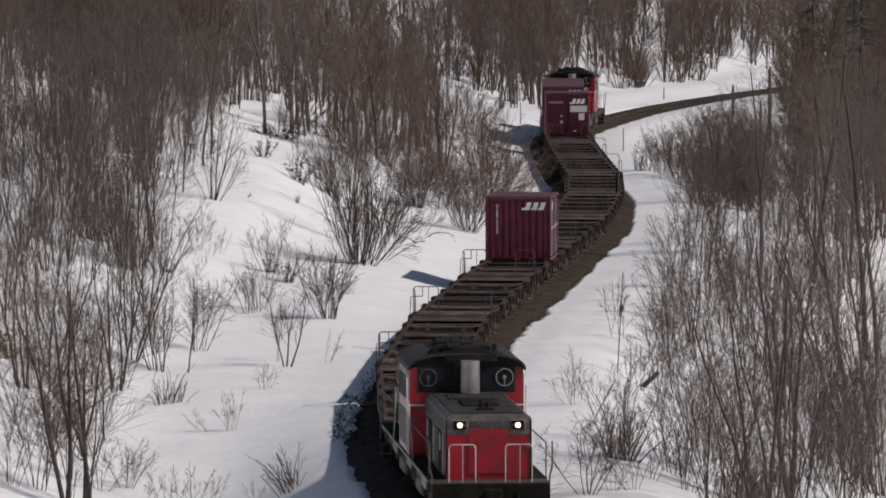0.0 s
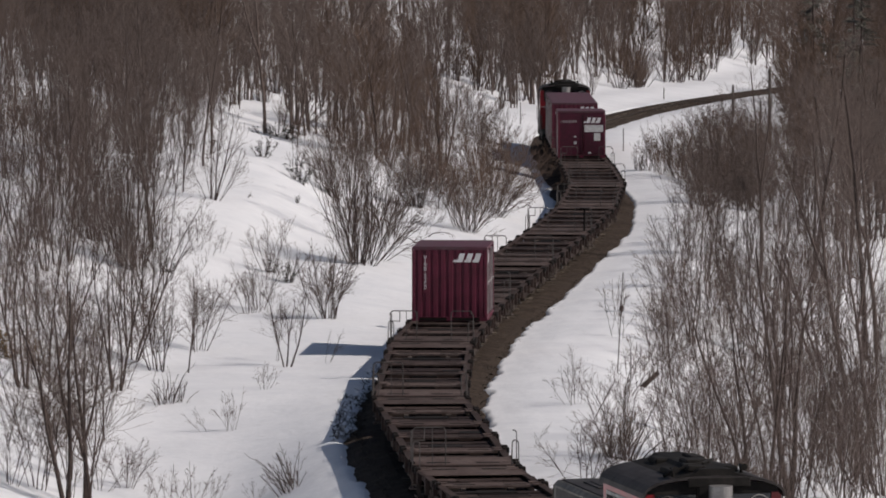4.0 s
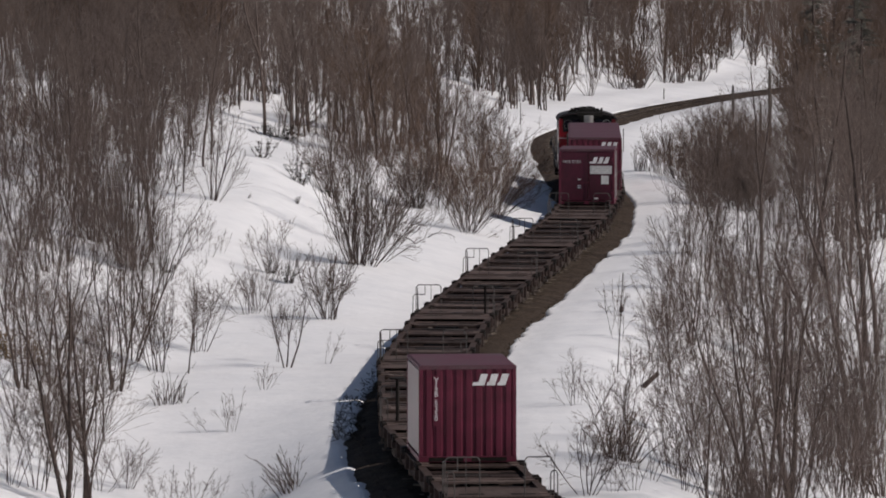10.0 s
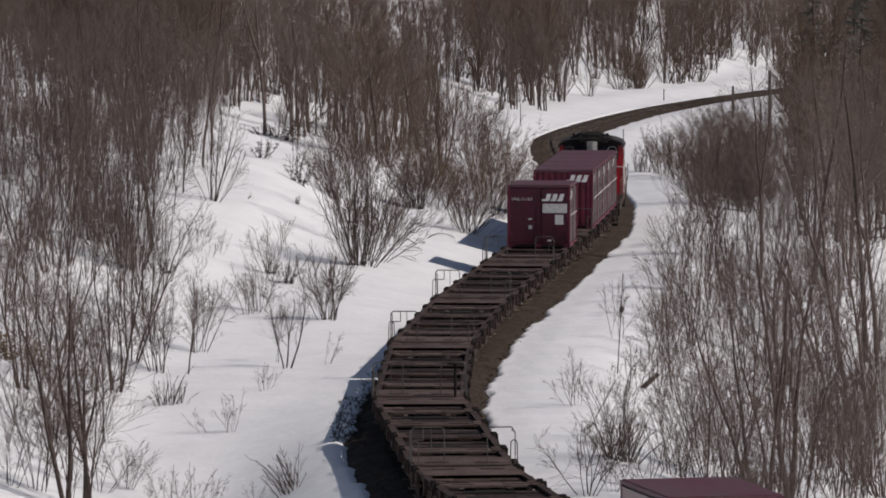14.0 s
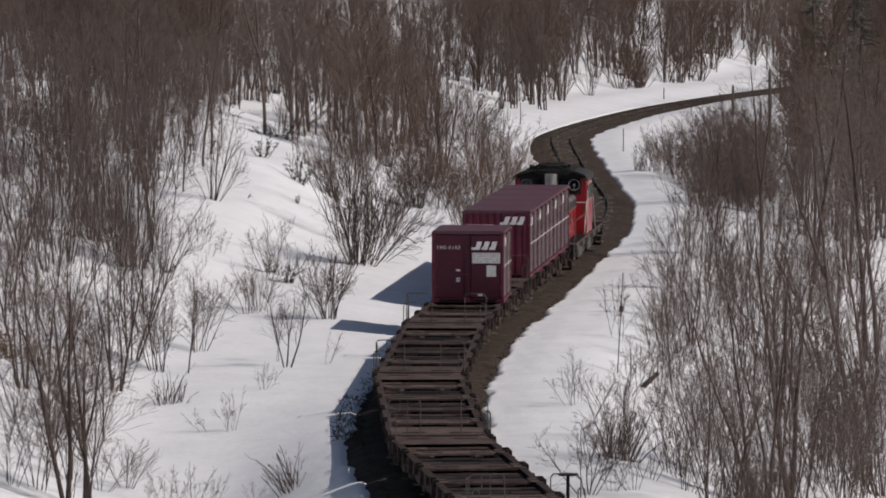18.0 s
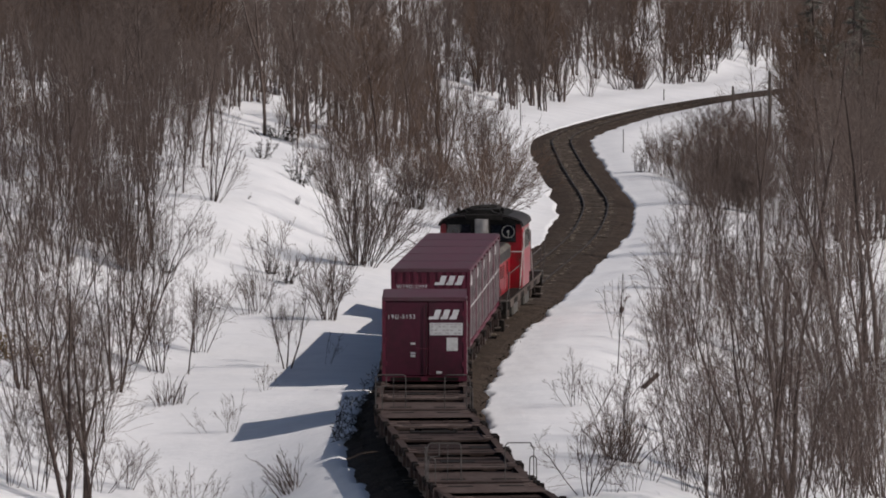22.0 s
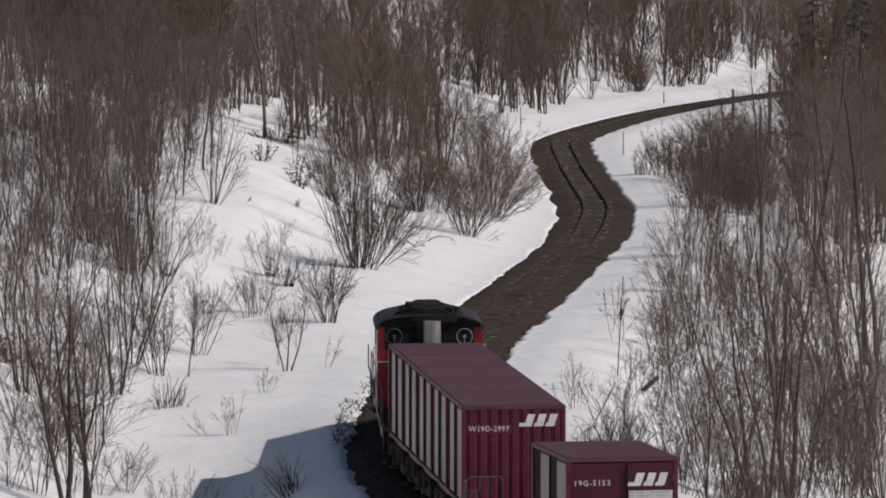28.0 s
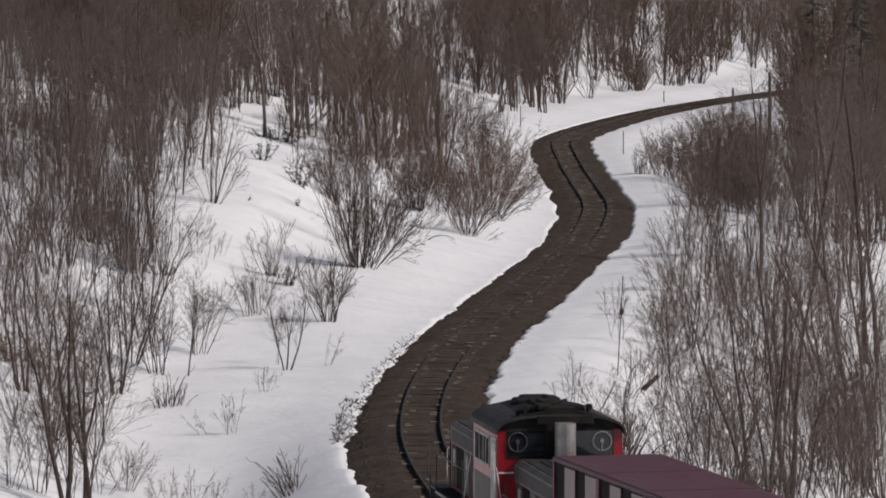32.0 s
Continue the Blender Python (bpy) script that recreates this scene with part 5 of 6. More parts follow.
put("fan_a", -10.14, 225.0, 1.01, 21, 0, -14)
put("tuft", -7.98, 278.2, 1.12, 337)
put("wisp_a", -7.85, 279.8, 0.76, 49, 0, 6)
put("tuft", -6.07, 262.8, 1.28, 116)
put("wisp_a", -6.14, 263.8, 1.43, 331)
put("tuft", -5.95, 254.8, 0.43, 31)
put("tuft", -8.74, 318.8, 1.01, 233, 0, -20)
put("tuft", -8.30, 318.5, 1.15, 315, 0, 10)
put("tuft", -7.86, 318.2, 1.21, 3, 0, 20)
put("tuft", -9.05, 305.2, 0.65, 177, 0, -40)
put("thick_b", -7.74, 319.2, 0.66, 336, 0, 20)
put("fan_b", -7.85, 340.0, 1.25, 102, 0, 30)
put("fan_b", -7.78, 339.8, 1.53, 254, 0, 45)
put("oak_b", -9.08, 318.8, 1.42, 188, 0, 2)
put("oak_b", -7.97, 340.0, 1.37, 308, 0, -2)
put("slim_a", -11.01, 343.0, 1.07, 234)
put("slim_b", -11.53, 343.8, 0.88, 358)
put("slim_a", -10.69, 299.5, 0.93, 32, 0, -2)
put("oak_b", -9.93, 259.8, 0.83, 79, 0, 2)
put("slim_a", -10.29, 249.0, 1.06, 308, 0, 4)
put("slim_b", -10.53, 250.0, 0.90, 222, 0, -2)
put("slim_c", -11.36, 366.5, 1.10, 181, 0, 3)
put("slim_b", -11.25, 326.8, 0.74, 173, 0, 5)
# bushes at the foot of the slope
put("brake", -3.25, 237.0, 1.02, 147)
put("fan_c", -3.08, 237.0, 1.94, 304, 0, 8)
put("fan_c", -2.69, 240.2, 1.48, 301, 0, 24)
put("brake", -3.00, 237.8, 0.99, 266, 0, -5)
put("slim_b", -3.49, 238.8, 0.79, 297, 0, -4)
put("slim_b", -3.36, 258.2, 0.89, 63, 0, 2)
put("brake", -3.84, 247.5, 0.98, 20, 0, -4)
put("thick_a", -3.26, 237.2, 0.90, 173)
put("fan_b", -2.07, 252.0, 0.93, 15, 0, 10)
put("fan_c", -2.15, 253.2, 1.35, 123, 0, -4)
put("thick_a", -1.23, 279.0, 1.26, 236, 0, -4)
put("thick_b", -1.06, 280.0, 1.36, 215, 0, 6)
put("fan_c", -1.36, 278.8, 1.03, 222, 0, -10)
put("tuft", -1.18, 278.2, 1.00, 141)
put("fan_c", 1.10, 264.2, 1.30, 200, 0, -6)
put("thick_b", 1.01, 265.5, 1.29, 60, 0, 2)
put("fan_b", 0.90, 263.5, 0.76, 358, 0, -12)
put("fan_b", 1.24, 265.0, 1.19, 358, 0, 30)
put("thick_b", 2.12, 280.0, 1.46, 75, 0, 10)
put("thick_b", 1.70, 286.0, 1.29, 206)
put("thick_b", 2.96, 295.8, 1.13, 157, 0, 18)
put("fan_c", 2.40, 277.5, 1.36, 169, 0, 26)
put("thick_b", 3.43, 314.5, 1.09, 66, 0, 14)
put("thick_b", 0.16, 288.0, 1.20, 85)
put("fan_c", -0.10, 278.5, 1.03, 242, 0, 12)
put("thick_b", -0.64, 294.2, 1.12, 268)
put("thick_a", -4.64, 265.0, 1.01, 297, 0, -10)
put("tuft", -4.68, 264.8, 1.12, 341)
put("thick_b", -4.64, 279.5, 1.16, 350, 0, -6)
put("fan_b", -0.53, 264.8, 0.54, 197, 0, 40)
put("wisp_b", -0.91, 258.2, 0.70, 329, 0, 35)
put("wisp_b", 1.81, 264.2, 0.63, 112, 0, 45)
put("thick_a", 2.51, 323.8, 1.35, 303)
put("thick_b", 1.53, 333.5, 1.50, 248)
put("thick_b", 0.52, 357.8, 1.61, 359)
put("slim_b", -3.99, 254.2, 0.88, 5, 0, -3)
put("slim_a", -4.77, 265.5, 0.87, 148)
# near trees
put("leafy", -13.30, 193.9, 1.11, 74)
put("leafy", -12.64, 192.7, 0.87, 135)
put("leafy", -13.70, 195.4, 0.96, 33)
put("alder_c", -10.03, 167.5, 0.99, 200, 0, -2)
put("alder_c", -9.68, 168.8, 0.89, 80, 0, 2)
put("slim_b", -9.79, 168.0, 1.08, 191, 0, 3)
put("slim_a", -9.66, 170.5, 0.92, 332, 0, 6)
put("slim_b", -11.00, 169.8, 0.69, 42)
put("slim_c", -10.90, 169.8, 0.82, 246, 0, 4)
put("slim_b", -11.13, 169.5, 0.66, 213, 0, -3)
put("slim_a", -10.85, 171.2, 0.84, 314, 0, 4)
put("slim_a", -9.78, 181.5, 0.86, 289, 0, 1)
put("alder_a", -9.98, 190.8, 0.82, 351, 0, 2)
put("slim_b", -10.17, 190.0, 0.74, 171, 0, -2)
put("slim_b", -9.80, 191.5, 0.69, 9, 0, 8)
put("alder_b", -9.92, 200.0, 0.90, 231, 0, 6)
put("alder_a", -12.49, 185.8, 0.85, 211, 0, -4)
put("slim_b", -12.62, 183.2, 0.83, 202)
put("alder_b", -11.71, 188.0, 0.93, 293, 0, 4)
put("fan_a", -12.37, 181.5, 0.82, 64, 0, -6)
put("fan_b", -10.38, 181.0, 0.89, 331)
put("fan_a", -10.53, 174.0, 0.93, 89, 0, -20)
put("fan_b", -9.47, 173.2, 0.85, 59, 0, 10)
put("fan_a", -11.65, 168.5, 0.90, 103)
put("fan_b", -10.57, 189.0, 0.85, 265, 0, 12)
put("slim_c", -9.94, 206.0, 0.91, 3, 0, -3)
put("alder_b", -10.04, 213.0, 0.83, 266, 0, 4)
put("slim_c", -9.75, 223.0, 0.76, 273, 0, 14)
put("slim_b", -10.94, 238.8, 0.72, 156, 0, 20)
put("slim_a", -10.82, 226.5, 0.93, 72, 0, 4)
put("fan_a", -13.65, 201.8, 0.99, 249)
put("fan_b", -12.84, 200.5, 0.90, 336)
put("fan_a", -11.91, 198.5, 0.98, 321)
put("fan_c", -11.29, 200.2, 0.98, 320)
put("brake", -11.82, 236.5, 0.94, 115, 0, 2)
put("brake", -11.32, 240.2, 0.87, 351, 0, 3)
put("slim_b", -10.93, 250.2, 0.75, 311, 0, 4)
put("brake", -11.90, 227.8, 0.94, 123)
put("brake", -11.47, 254.8, 0.83, 201, 0, 4)
put("brake", -10.55, 260.5, 0.75, 153, 0, 2)
put("slim_b", -10.89, 278.2, 0.67, 229)
put("slim_a", -10.30, 240.8, 0.67, 283, 0, 8)
put("slim_b", -11.11, 226.2, 0.78, 238, 0, 4)
put("brake", -17.41, 252.0, 0.91, 71, 0, -2)
put("brake", -16.93, 260.0, 0.89, 291, 0, 3)
put("thick_b", -17.69, 263.8, 1.10, 247)
put("thick_a", -16.36, 263.2, 1.00, 252)
put("thick_b", -18.48, 264.8, 1.01, 103)
put("brake", -15.65, 261.2, 0.85, 281, 0, -3)
put("thick_b", -15.75, 275.5, 0.95, 53)
put("thick_a", -16.88, 247.5, 0.94, 37)
# right bank
put("stub", 4.70, 168.2, 1.85, 123, 0, -3)
put("stub", 4.79, 168.5, 2.02, 90, 0, 5)
put("fan_a", 4.73, 168.2, 1.14, 272, 0, 2)
put("thick_b", 4.72, 168.2, 0.67, 226)
put("crook", 3.64, 158.5, 0.89, 239, 0, -8)
put("crook", 3.75, 158.2, 0.89, 259, 0, 22)
put("sap_a", 3.69, 158.2, 0.71, 218, 0, 8)
put("sap_a", 3.75, 183.5, 0.52, 226, 0, -4)
put("wisp_a", 3.79, 184.0, 0.94, 174, 0, -4)
put("slim_c", 7.44, 203.8, 0.53, 345, 0, -2)
put("slim_c", 8.57, 211.8, 0.64, 36, 0, -2)
put("fan_a", 8.20, 210.5, 0.95, 53, 0, 4)
put("fan_a", 6.79, 195.8, 0.88, 107, 0, -6)
put("wisp_a", 6.10, 195.0, 1.05, 36, 0, -4)
put("brake", 10.02, 172.8, 0.53, 62)
put("alder_b", 11.29, 220.8, 0.86, 277, 0, -6)
put("slim_b", 13.52, 228.0, 0.89, 260, 0, 8)
put("brake", 14.58, 235.2, 0.93, 136, 0, -4)
put("brake", 12.99, 233.5, 0.84, 320, 0, 3)
put("brake", 11.03, 227.8, 0.78, 162, 0, -2)
put("thick_b", 9.74, 231.5, 0.96, 268)
put("brake", 10.29, 229.8, 0.75, 177, 0, 2)
put("thick_a", 8.33, 165.5, 0.69, 114)
put("wisp_b", 4.09, 184.0, 0.83, 320, 0, 24)
put("wisp_b", 5.99, 211.0, 1.39, 24, 0, 2)
put("wisp_a", 6.20, 220.8, 1.06, 176, 0, 4)
put("slim_c", 6.84, 206.8, 0.62, 88, 0, 8)
put("slim_a", 7.03, 209.8, 0.52, 330, 0, 14)
put("slim_c", 7.48, 211.2, 0.59, 321, 0, 4)
put("slim_a", 7.36, 197.8, 0.81, 246, 0, -3)
put("slim_c", 5.29, 174.0, 0.59, 59, 0, -2)
put("slim_b", 7.26, 182.0, 0.79, 324, 0, -2)
put("slim_c", 6.64, 190.2, 0.65, 163)
put("crook", 5.66, 192.0, 0.86, 113, 0, 14)
put("fan_b", 5.43, 164.0, 0.81, 234, 0, 4)
put("fan_a", 6.11, 168.5, 1.04, 209, 0, -4)
put("slim_c", 7.19, 174.2, 0.70, 249)
put("fan_a", 6.40, 164.0, 0.94, 180, 0, 6)
put("fan_b", 4.84, 159.2, 0.62, 283, 0, -10)
put("wisp_a", 4.33, 159.0, 0.76, 23)
put("fan_a", 7.24, 170.0, 0.91, 98)
put("fan_a", 7.95, 225.2, 1.11, 302, 0, 6)
put("slim_c", 8.53, 227.0, 0.77, 71, 0, -4)
put("slim_c", 8.73, 241.0, 0.68, 163, 0, 2)
put("fan_b", 8.75, 235.8, 1.06, 103, 0, -8)
put("slim_c", 9.66, 250.0, 0.75, 308, 0, 3)
put("fan_a", 10.20, 256.2, 1.15, 85)
put("slim_a", 10.53, 257.0, 0.80, 113, 0, 2)
put("slim_b", 10.18, 257.5, 0.70, 185, 0, -3)
put("fan_a", 10.18, 268.0, 1.10, 140, 0, -6)
put("slim_c", 10.77, 277.0, 0.72, 244)
put("fan_c", 11.60, 282.0, 1.27, 104, 0, 4)
put("fan_b", 9.48, 255.5, 0.94, 283, 0, -10)
put("fan_a", 10.29, 331.8, 0.71, 87)
put("stub", 10.26, 331.8, 1.53, 33)
put("stub", 10.84, 332.0, 1.33, 232)
put("fan_c", 11.48, 331.5, 1.36, 263)
put("fan_a", 10.95, 331.8, 1.09, 125)
put("thick_b", 11.60, 326.5, 1.02, 63)
put("thick_a", 12.17, 324.2, 1.07, 42)
put("thick_b", 12.82, 322.2, 1.23, 21)
put("fan_c", 13.25, 315.2, 1.55, 53)
put("thick_a", 13.88, 322.0, 1.34, 124)
put("fan_a", 12.54, 308.2, 1.14, 332, 0, 4)
put("thick_b", 16.37, 398.2, 0.83, 260)
put("thick_a", 17.20, 399.0, 0.97, 299)
put("fan_a", 18.72, 414.5, 1.19, 158)
put("thick_b", 14.73, 374.8, 0.78, 125)
put("fan_b", 13.97, 376.0, 0.77, 137)
put("thick_a", 18.34, 394.2, 1.09, 88)
put("alder_c", 9.41, 171.0, 1.15, 30, 0, -3)
put("slim_b", 9.64, 171.8, 1.29, 130, 0, 3)
put("alder_a", 8.43, 166.0, 1.15, 330, 0, -3)
put("slim_b", 7.27, 160.2, 1.11, 306, 0, 2)
put("slim_b", 7.09, 163.0, 1.03, 36, 0, -3)
put("slim_b", 7.97, 166.8, 1.08, 87, 0, -4)
put("slim_a", 8.87, 169.5, 1.31, 49, 0, 5)
put("slim_a", 9.96, 173.0, 1.13, 120, 0, 8)
put("slim_a", 6.63, 159.0, 0.99, 337, 0, 4)
put("oak_b", 14.24, 220.0, 1.40, 115, 0, -10)
put("oak_b", 14.01, 205.0, 1.22, 340, 0, -12)
put("brake", 14.82, 219.8, 1.11, 62, 0, -8)
put("brake", 13.82, 198.2, 1.07, 160, 0, -4)
put("brake", 11.32, 177.2, 0.89, 105)
put("brake", 16.90, 254.2, 1.10, 286)
put("slim_a", 14.51, 229.0, 0.75, 338, 0, -24)
put("oak_a", 15.81, 234.5, 1.31, 287, 0, -6)
put("alder_a", 13.44, 223.2, 1.02, 62, 0, -20)
put("slim_a", 12.75, 224.8, 1.03, 172, 0, 12)
put("alder_b", 11.85, 220.8, 0.93, 194, 0, 8)
put("slim_b", 12.07, 197.5, 1.01, 327, 0, 10)
put("alder_b", 12.28, 184.5, 0.83, 86, 0, -8)
put("slim_b", 11.40, 181.0, 0.90, 132, 0, -4)
put("alder_b", 12.70, 182.0, 0.90, 106, 0, -10)
put("fan_a", 10.65, 179.5, 1.10, 108, 0, 5)
put("fan_c", 11.85, 183.0, 1.12, 234)
put("fan_a", 13.37, 195.5, 1.12, 307)
put("fan_c", 12.13, 195.5, 1.20, 238)
put("oak_a", 15.46, 261.8, 1.26, 331)
put("oak_b", 12.94, 256.0, 1.30, 281, 0, 1)
put("oak_b", 16.55, 238.5, 1.52, 168)
put("slim_b", 17.49, 279.2, 0.88, 199)
put("slim_b", 17.83, 279.8, 0.92, 28)
put("slim_a", 18.21, 281.8, 1.06, 160)
put("slim_a", 10.82, 251.8, 0.82, 180)
put("slim_b", 11.60, 243.2, 0.91, 13, 0, -8)
put("slim_b", 12.24, 252.0, 0.87, 164, 0, -6)
put("alder_b", 11.00, 243.2, 0.84, 130)
put("alder_b", 10.35, 246.0, 0.74, 335, 0, 3)
put("slim_b", 9.45, 215.2, 0.84, 357)
put("slim_b", 8.75, 212.2, 0.76, 155, 0, -4)
put("alder_b", 8.67, 217.5, 0.69, 176, 0, 2)
# the woods
grove(["brake", "alder_b", "brake", "slim_a", "oak_b"], 24, 228, 265, -0.0715, -0.046, 0.8, 1.2)
grove(["brake", "alder_b", "brake", "slim_a", "oak_b"], 44, 265, 335, -0.0715, -0.046, 0.8, 1.2, far=True)
grove(["thick_a", "fan_c", "brake"], 22, 215, 300, -0.0715, -0.047, 0.7, 1.1)
grove(["slim_b", "fan_c"], 14, 185, 235, -0.0715, -0.052, 0.55, 0.9)
grove(["brake", "slim_b", "alder_b"], 22, 200, 242, -0.0715, -0.050, 0.6, 0.9)
grove(["fan_b", "slim_c", "wisp_a"], 14, 160, 205, -0.0715, -0.056, 0.6, 1.0)
grove(["oak_b", "slim_a", "brake"], 30, 262, 345, -0.052, -0.037, 0.6, 0.9, far=True)
grove(["brake", "slim_b"], 10, 280, 330, -0.044, -0.034, 0.6, 0.9, far=True)
grove(["far_a", "far_b", "far_c", "far_d"], 135, 315, 480, -0.0715, -0.036, 0.75, 1.1, far=True)
grove(["far_a", "far_c"], 34, 330, 430, -0.050, -0.036, 0.8, 1.1, far=True)
grove(["far_b", "far_d"], 24, 340, 440, -0.036, -0.024, 0.6, 0.85, far=True)
grove(["far_brush"], 18, 325, 440, -0.036, -0.018, 0.6, 1.1, far=True)
grove(["far_a", "far_b", "far_d"], 46, 430, 540, -0.040, -0.016, 0.8, 1.1, far=True)
grove(["far_c", "far_b", "far_d"], 46, 315, 400, -0.024, 0.000, 0.7, 1.0, far=True)
grove(["far_c", "far_b", "far_d"], 36, 400, 520, -0.024, 0.002, 0.8, 1.1, far=True)
grove(["far_c", "far_brush"], 16, 305, 350, -0.018, 0.000, 0.5, 0.8, far=True)
grove(["thick_b", "brake"], 16, 285, 335, -0.016, 0.007, 0.7, 1.0, far=True)
grove(["far_a", "far_b", "far_d", "far_brush"], 26, 418, 455, 0.002, 0.0195, 0.6, 0.95)
grove(["far_a", "far_b", "far_c", "far_d"], 100, 440, 590, 0.003, 0.030, 0.7, 1.05, 9.0, far=True)
grove(["far_a", "far_b", "far_c", "far_d"], 120, 510, 680, 0.020, 0.074, 0.7, 1.05, 7.0, far=True)
grove(["far_a", "far_b", "far_d"], 45, 520, 640, 0.018, 0.060, 0.6, 0.9, 7.0, far=True)
grove(["far_brush"], 180, 440, 620, 0.002, 0.070, 0.7, 1.5, 7.5, far=True)
grove(["far_brush"], 60, 440, 560, 0.026, 0.058, 1.0, 1.6, 7.5, far=True)
grove(["far_b", "far_d", "far_a"], 36, 450, 580, 0.026, 0.058, 0.55, 0.85, 7.5, far=True)
# the wooded side beyond the right-hand bank
grove(["thick_b", "fan_c"], 22, 320, 400, 0.042, 0.062, 0.9, 1.4)
grove(["brake", "slim_b", "slim_a"], 16, 262, 300, 0.0430, 0.061, 0.6, 0.85, far=True)
grove(["thick_a", "brake", "fan_c"], 16, 300, 345, 0.0430, 0.058, 0.5, 0.7, far=True)
grove(["brake", "thick_a", "thick_b"], 22, 296, 322, 0.0405, 0.0510, 0.85, 1.05, far=True)
grove(["alder_a", "brake", "oak_b", "far_c"], 40, 280, 420, 0.0560, 0.0735, 0.8, 1.15, far=True)
grove(["slim_a", "slim_b", "brake", "fan_a"], 14, 228, 300, 0.0440, 0.0735, 0.7, 1.0)
grove(["fan_a", "fan_b", "fan_c", "slim_c"], 36, 160, 260, 0.0420, 0.0735, 0.7, 1.1)
grove(["slim_b", "slim_a", "brake"], 15, 150, 205, 0.0560, 0.0735, 0.7, 1.05)
grove(["slim_b", "fan_c"], 9, 146, 172, 0.0420, 0.0560, 0.7, 1.1)
grove(["fan_a", "slim_c", "wisp_a"], 18, 165, 250, 0.0350, 0.0430, 0.6, 0.9, 3.6)
grove(["oak_b", "oak_a", "alder_a"], 11, 270, 330, 0.060, 0.0735, 0.9, 1.15, far=True)
# Unseen trees past the view's right edge, added to shade the bank.
grove(["oak_a", "oak_b", "alder_a"], 10, 200, 330, 0.073, 0.115, 0.9, 1.2)
grove(["far_a", "far_b", "far_c"], 50, 415, 540, 0.0535, 0.076, 1.0, 1.35, far=True)
grove(["far_b", "far_a", "far_brush"], 22, 500, 570, 0.043, 0.058, 0.7, 1.0, 7.0, far=True)
grove(["brake", "oak_b", "alder_b"], 15, 285, 318, 0.0560, 0.0735, 0.7, 1.0, far=True)
grove(["far_a", "far_c"], 20, 320, 420, -0.0715, -0.052, 0.85, 1.1, far=True)
for x, y, s in ((24.6, 372, 1.0), (25.6, 392, 1.0), (24.4, 410, 1.1)):
    put("fir", x, y, s, rs.uniform(0, 360))
far_woods()


# ---- poles, sticks and litter ----
def pole(name, x, y, height, r, label, category, lean=0.0):
    t = new(name)
    t.matrix_basis = pose(x, y, float(ground_z(x, y)) - 0.1, 0, lean, 0)
    bm = bmesh.new()
    tube(bm, (0, 0, -0.4), (0, 0, height), r, r * 0.75, n=10)
    part("shaft", bm, WOOD, t)
    bm = bmesh.new()
    tube(bm, (0, 0, height), (0, 0, height + r), r * 0.75, r * 0.25, n=10)
    part("cap", bm, WOOD, t)
    return tagged(t, label, category, "lineside posts")


pole("utility_pole", 20.15, 386.7, 4.6, 0.12, "weathered wooden utility pole beside the railway", "pole")
pole("wooden_post", 19.56, 386.0, 2.6, 0.09, "weathered grey wooden post in brush", "post")
pole("wooden_post", 19.99, 432.2, 2.2, 0.11, "dark wooden post beside the track in snow", "post")
pole("dead_snag", 16.29, 274.7, 5.07, 0.07, "pale barkless dead trunk standing among shrubs", "dead tree", 1)
pole("marker_rod", 4.94, 399.8, 1.5, 0.03, "thin marker rod standing in snow", "marker rod")
pole("marker_rod", 10.3, 357.9, 1.4, 0.03, "thin marker rod standing in snow", "marker rod")
pole("marker_rod", 16.6, 471.0, 0.9, 0.05, "short marker rod standing beside the track", "marker rod")
pole("dead_stalk", 4.38, 180.6, 1.3, 0.016, "dead leaning stick poking from the snowbank", "stick", 28)
put("stub", -4.0, 169.1, 0.95, 200, 0, -20)
put("wisp_a", -4.05, 169.0, 0.85, 90, 0, -24)
pole("dead_stalk", -4.11, 169.0, 1.05, 0.02, "dark dead stalk leaning over the snow", "stick", -22)
pole("dead_stalk", -4.0, 169.3, 1.0, 0.016, "dark dead stalk leaning over the snow", "stick", -30)
stem = pole("dead_stalk", 5.55, 199.0, 3.3, 0.02, "thin dead stem with a dark knot on the snowbank", "stick", 3)
bm = bmesh.new()
bmesh.ops.create_icosphere(bm, subdivisions=1, radius=0.10, matrix=Matrix.Translation((0.02, 0, 2.15)) @ Matrix.Diagonal((0.8, 0.8, 1.4, 1)))
part("bark_knot", bm, DARKBARK, stem)


def fallen_twig(x, y, length, seed, label):
    g = np.random.RandomState(seed)
    w = Wood()
    a = g.uniform(0, math.tau)
    q = grow(g, (0, 0, 0.02), (math.cos(a), math.sin(a), 0.9), length, 6, 0.12, -0.22)
    w.limb(q, 0.022, 0.006, 4)
    side = Wood()
    for k in range(5):
        p, d = along(q, 0.25 + 0.14 * k)
        side.limb(grow(g, p, sprout(g, d, 40), length * 0.35, 2, 0.1, 0.0), 0.008, 0.003, 3)
    t = plant("fallen_twig", (w.mesh("bole", DARKBARK), side.mesh("branchwork", TWIG)))
    t.matrix_basis = pose(x, y, float(ground_z(x, y)) - 0.02)
    tagged(t, label, "twig", "fallen twigs")


fallen_twig(-1.11, 251.5, 1.5, 3, "arched bare twig lying on the snow")
fallen_twig(-0.6, 256.0, 1.2, 4, "bare twig lying on the snow")
fallen_twig(-7.75, 249.7, 0.7, 5, "small arched dark twig on the snow slope")


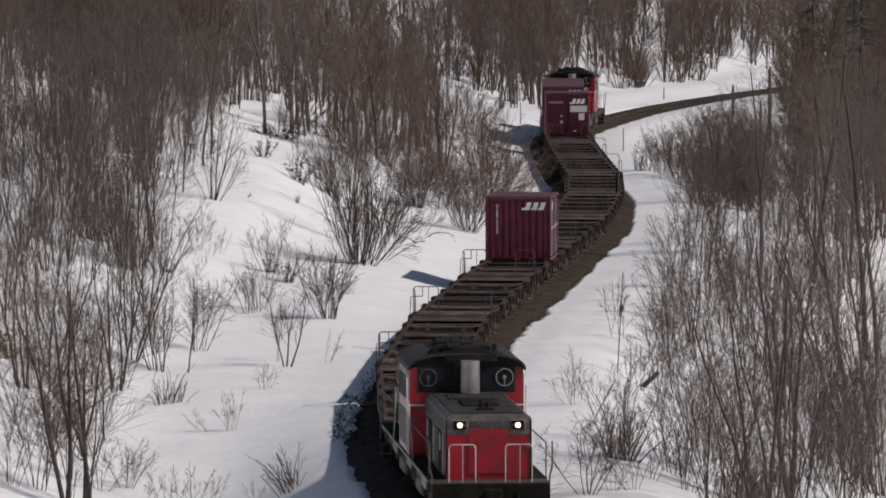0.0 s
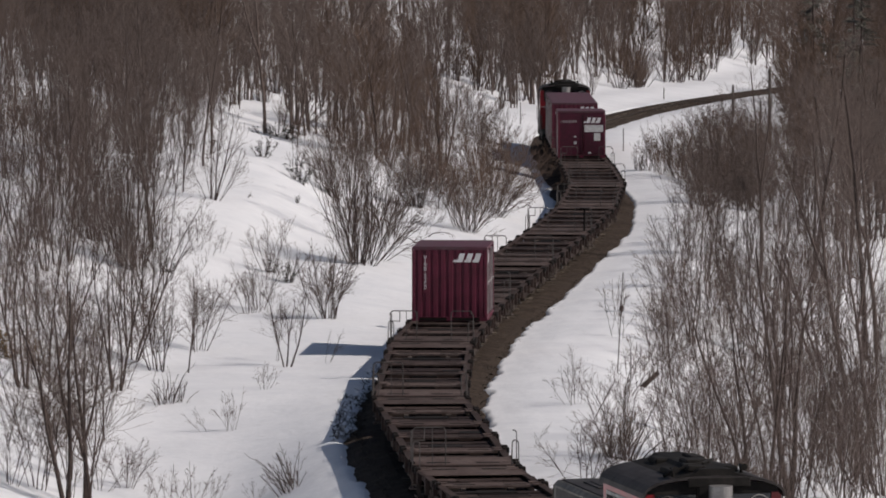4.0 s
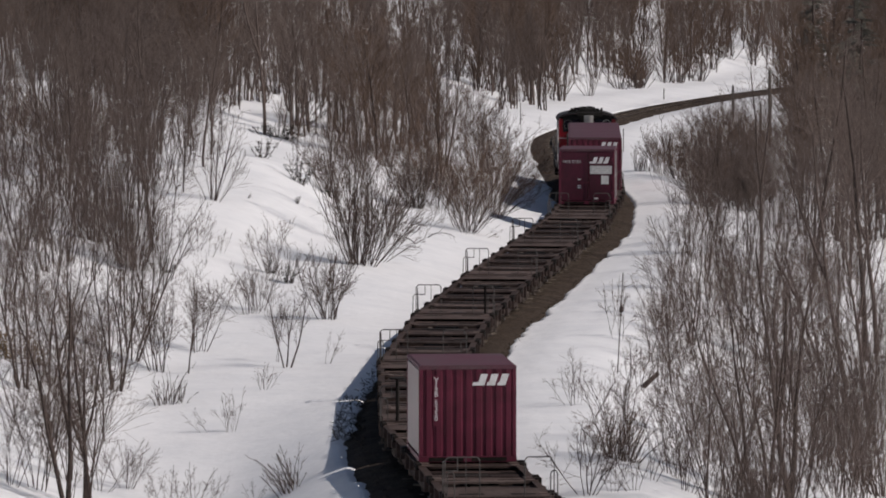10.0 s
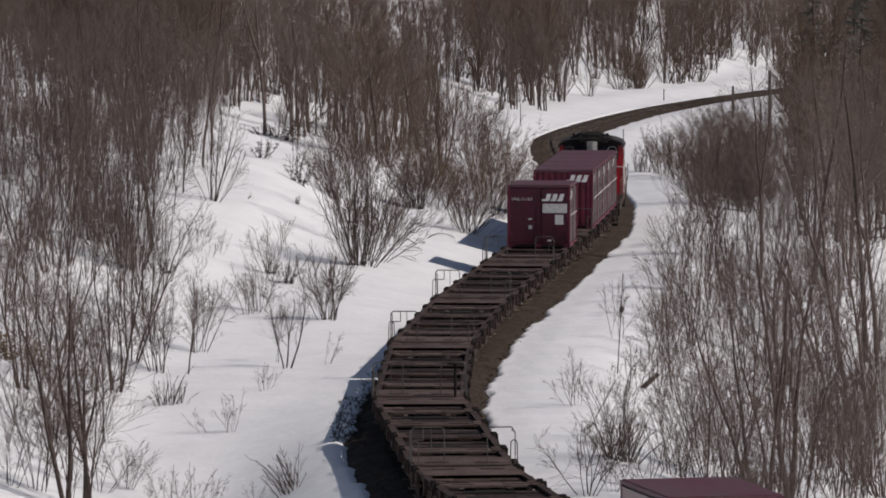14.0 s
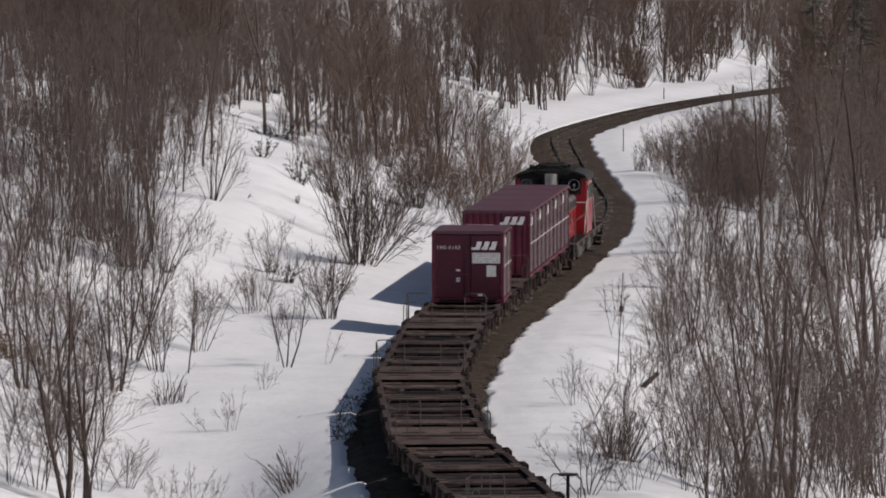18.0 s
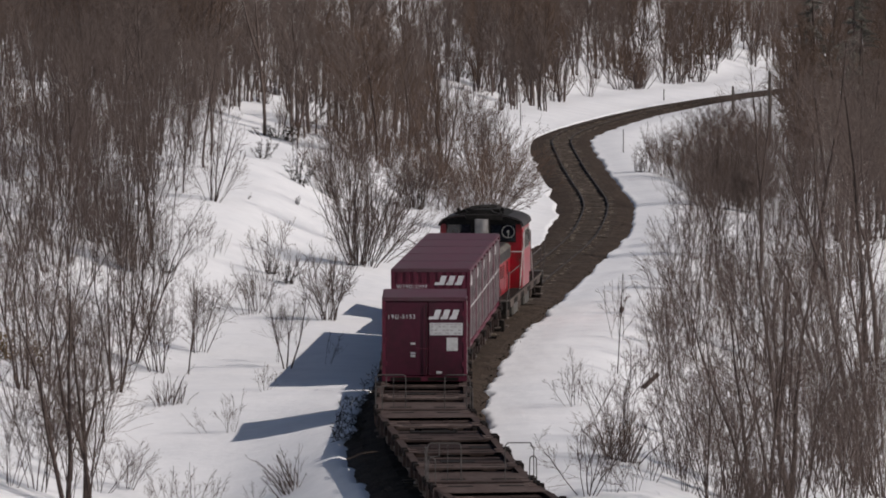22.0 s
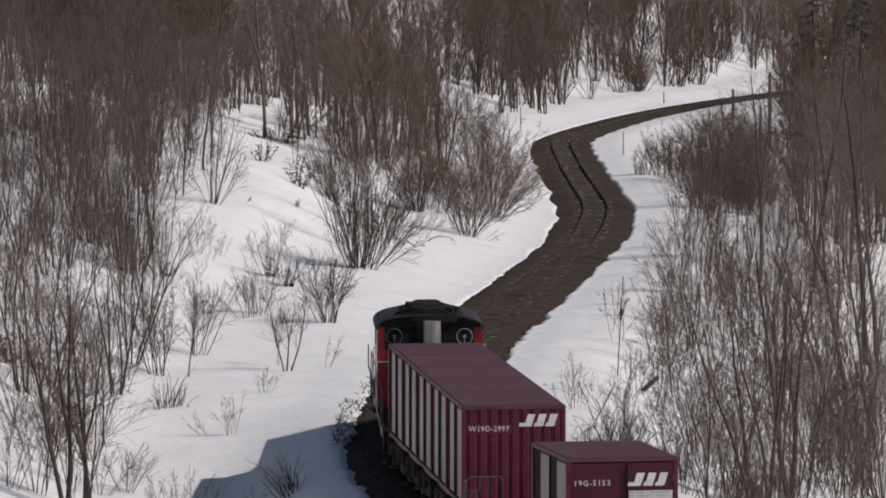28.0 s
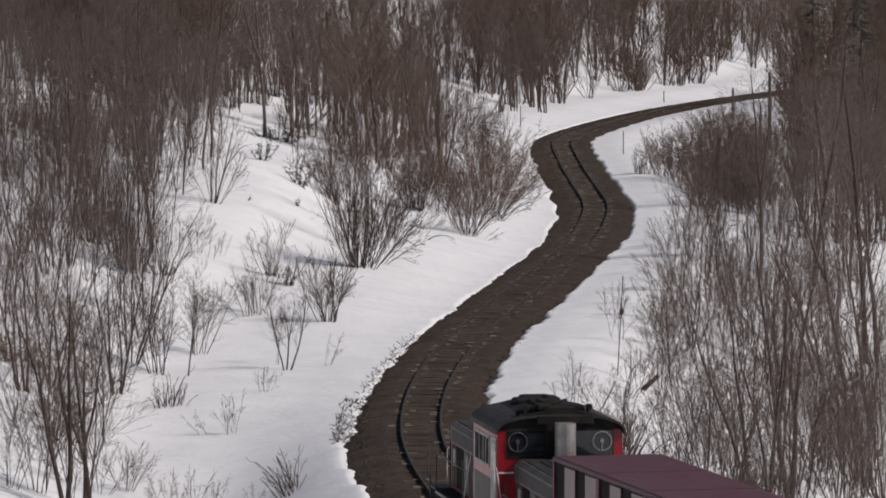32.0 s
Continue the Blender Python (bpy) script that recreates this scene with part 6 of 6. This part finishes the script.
def fallen(x, y, length, r, turn, tilt, label):
    t = new("fallen_log")
    t.matrix_basis = pose(x, y, float(ground_z(x, y)) + 0.25, 0, tilt, turn)
    bm = bmesh.new()
    tube(bm, (-length / 2, 0, 0), (length / 2, 0, 0), r, r * 0.8, n=10)
    part("bole", bm, DARKBARK, t)
    bm = bmesh.new()
    tube(bm, (length * 0.1, 0, r * 0.6), (length * 0.28, 0.08, r * 2.4), r * 0.3, r * 0.15, n=6)
    part("branch_stub", bm, DARKBARK, t)
    tagged(t, label, "log")


fallen(6.45, 196.1, 0.85, 0.09, 10, -42, "dark broken log leaning in the snow")


def litter(name, n, y0, y1, a, b, r, mat, label, category, tall=1.0):
    """Scraps scattered along the left (negative) or right edge of the snow."""
    g = np.random.RandomState(int(y0))
    w = Wood()
    for _ in range(n):
        y = g.uniform(y0, y1)
        x = float(line_x(y)) + g.uniform(a, b)
        z = max(float(ground_z(x, y)), float(line_z(y)) - 0.22)
        d = g.normal(0, 1, 3)
        d[2] = abs(d[2]) * 0.7 * tall + 0.15
        w.limb(grow(g, (x, y, z - 0.02), d, g.uniform(0.5, 1.6) * r, 2, 0.08, -0.03), r * 0.09, r * 0.04, 3)
    tagged(new(name, w.mesh(name, mat)), label, category, kind="stuff")


litter("dead_grass", 460, 175, 189, -2.5, -1.65, 0.14, DRYGRASS, "dead brown grass and twigs on the thawing bank edge", "dead grass")
litter("bank_debris", 260, 190, 215, -2.1, -1.5, 0.16, DRYGRASS, "bits of dead grass along the snow edge", "debris")
litter("edge_debris", 150, 165, 235, 1.5, 2.0, 0.09, DRYGRASS, "bits of dead grass along the snowbank edge", "debris")


# ---- what moves ----
def motions():
    """The train rolls down the line towards the eye's foot, every car on its own two bogies, its wheels turning."""
    times = [i * 1.0 for i in range(33)]
    steps = [i * 2 / 30 for i in range(481)]
    for thing, front, back, behind, lift in CARS:
        walk(thing, [(t, car_pose(front, back, t) @ Matrix.Translation((0, behind, lift))) for t in times])
        for ob in thing.children_recursive:
            if ob.name.startswith("wheelset"):
                hub = ob.matrix_basis.copy()
                walk(ob, [(t, hub @ Euler((rolled(t) / 0.43, 0, 0)).to_matrix().to_4x4()) for t in steps])


motions()
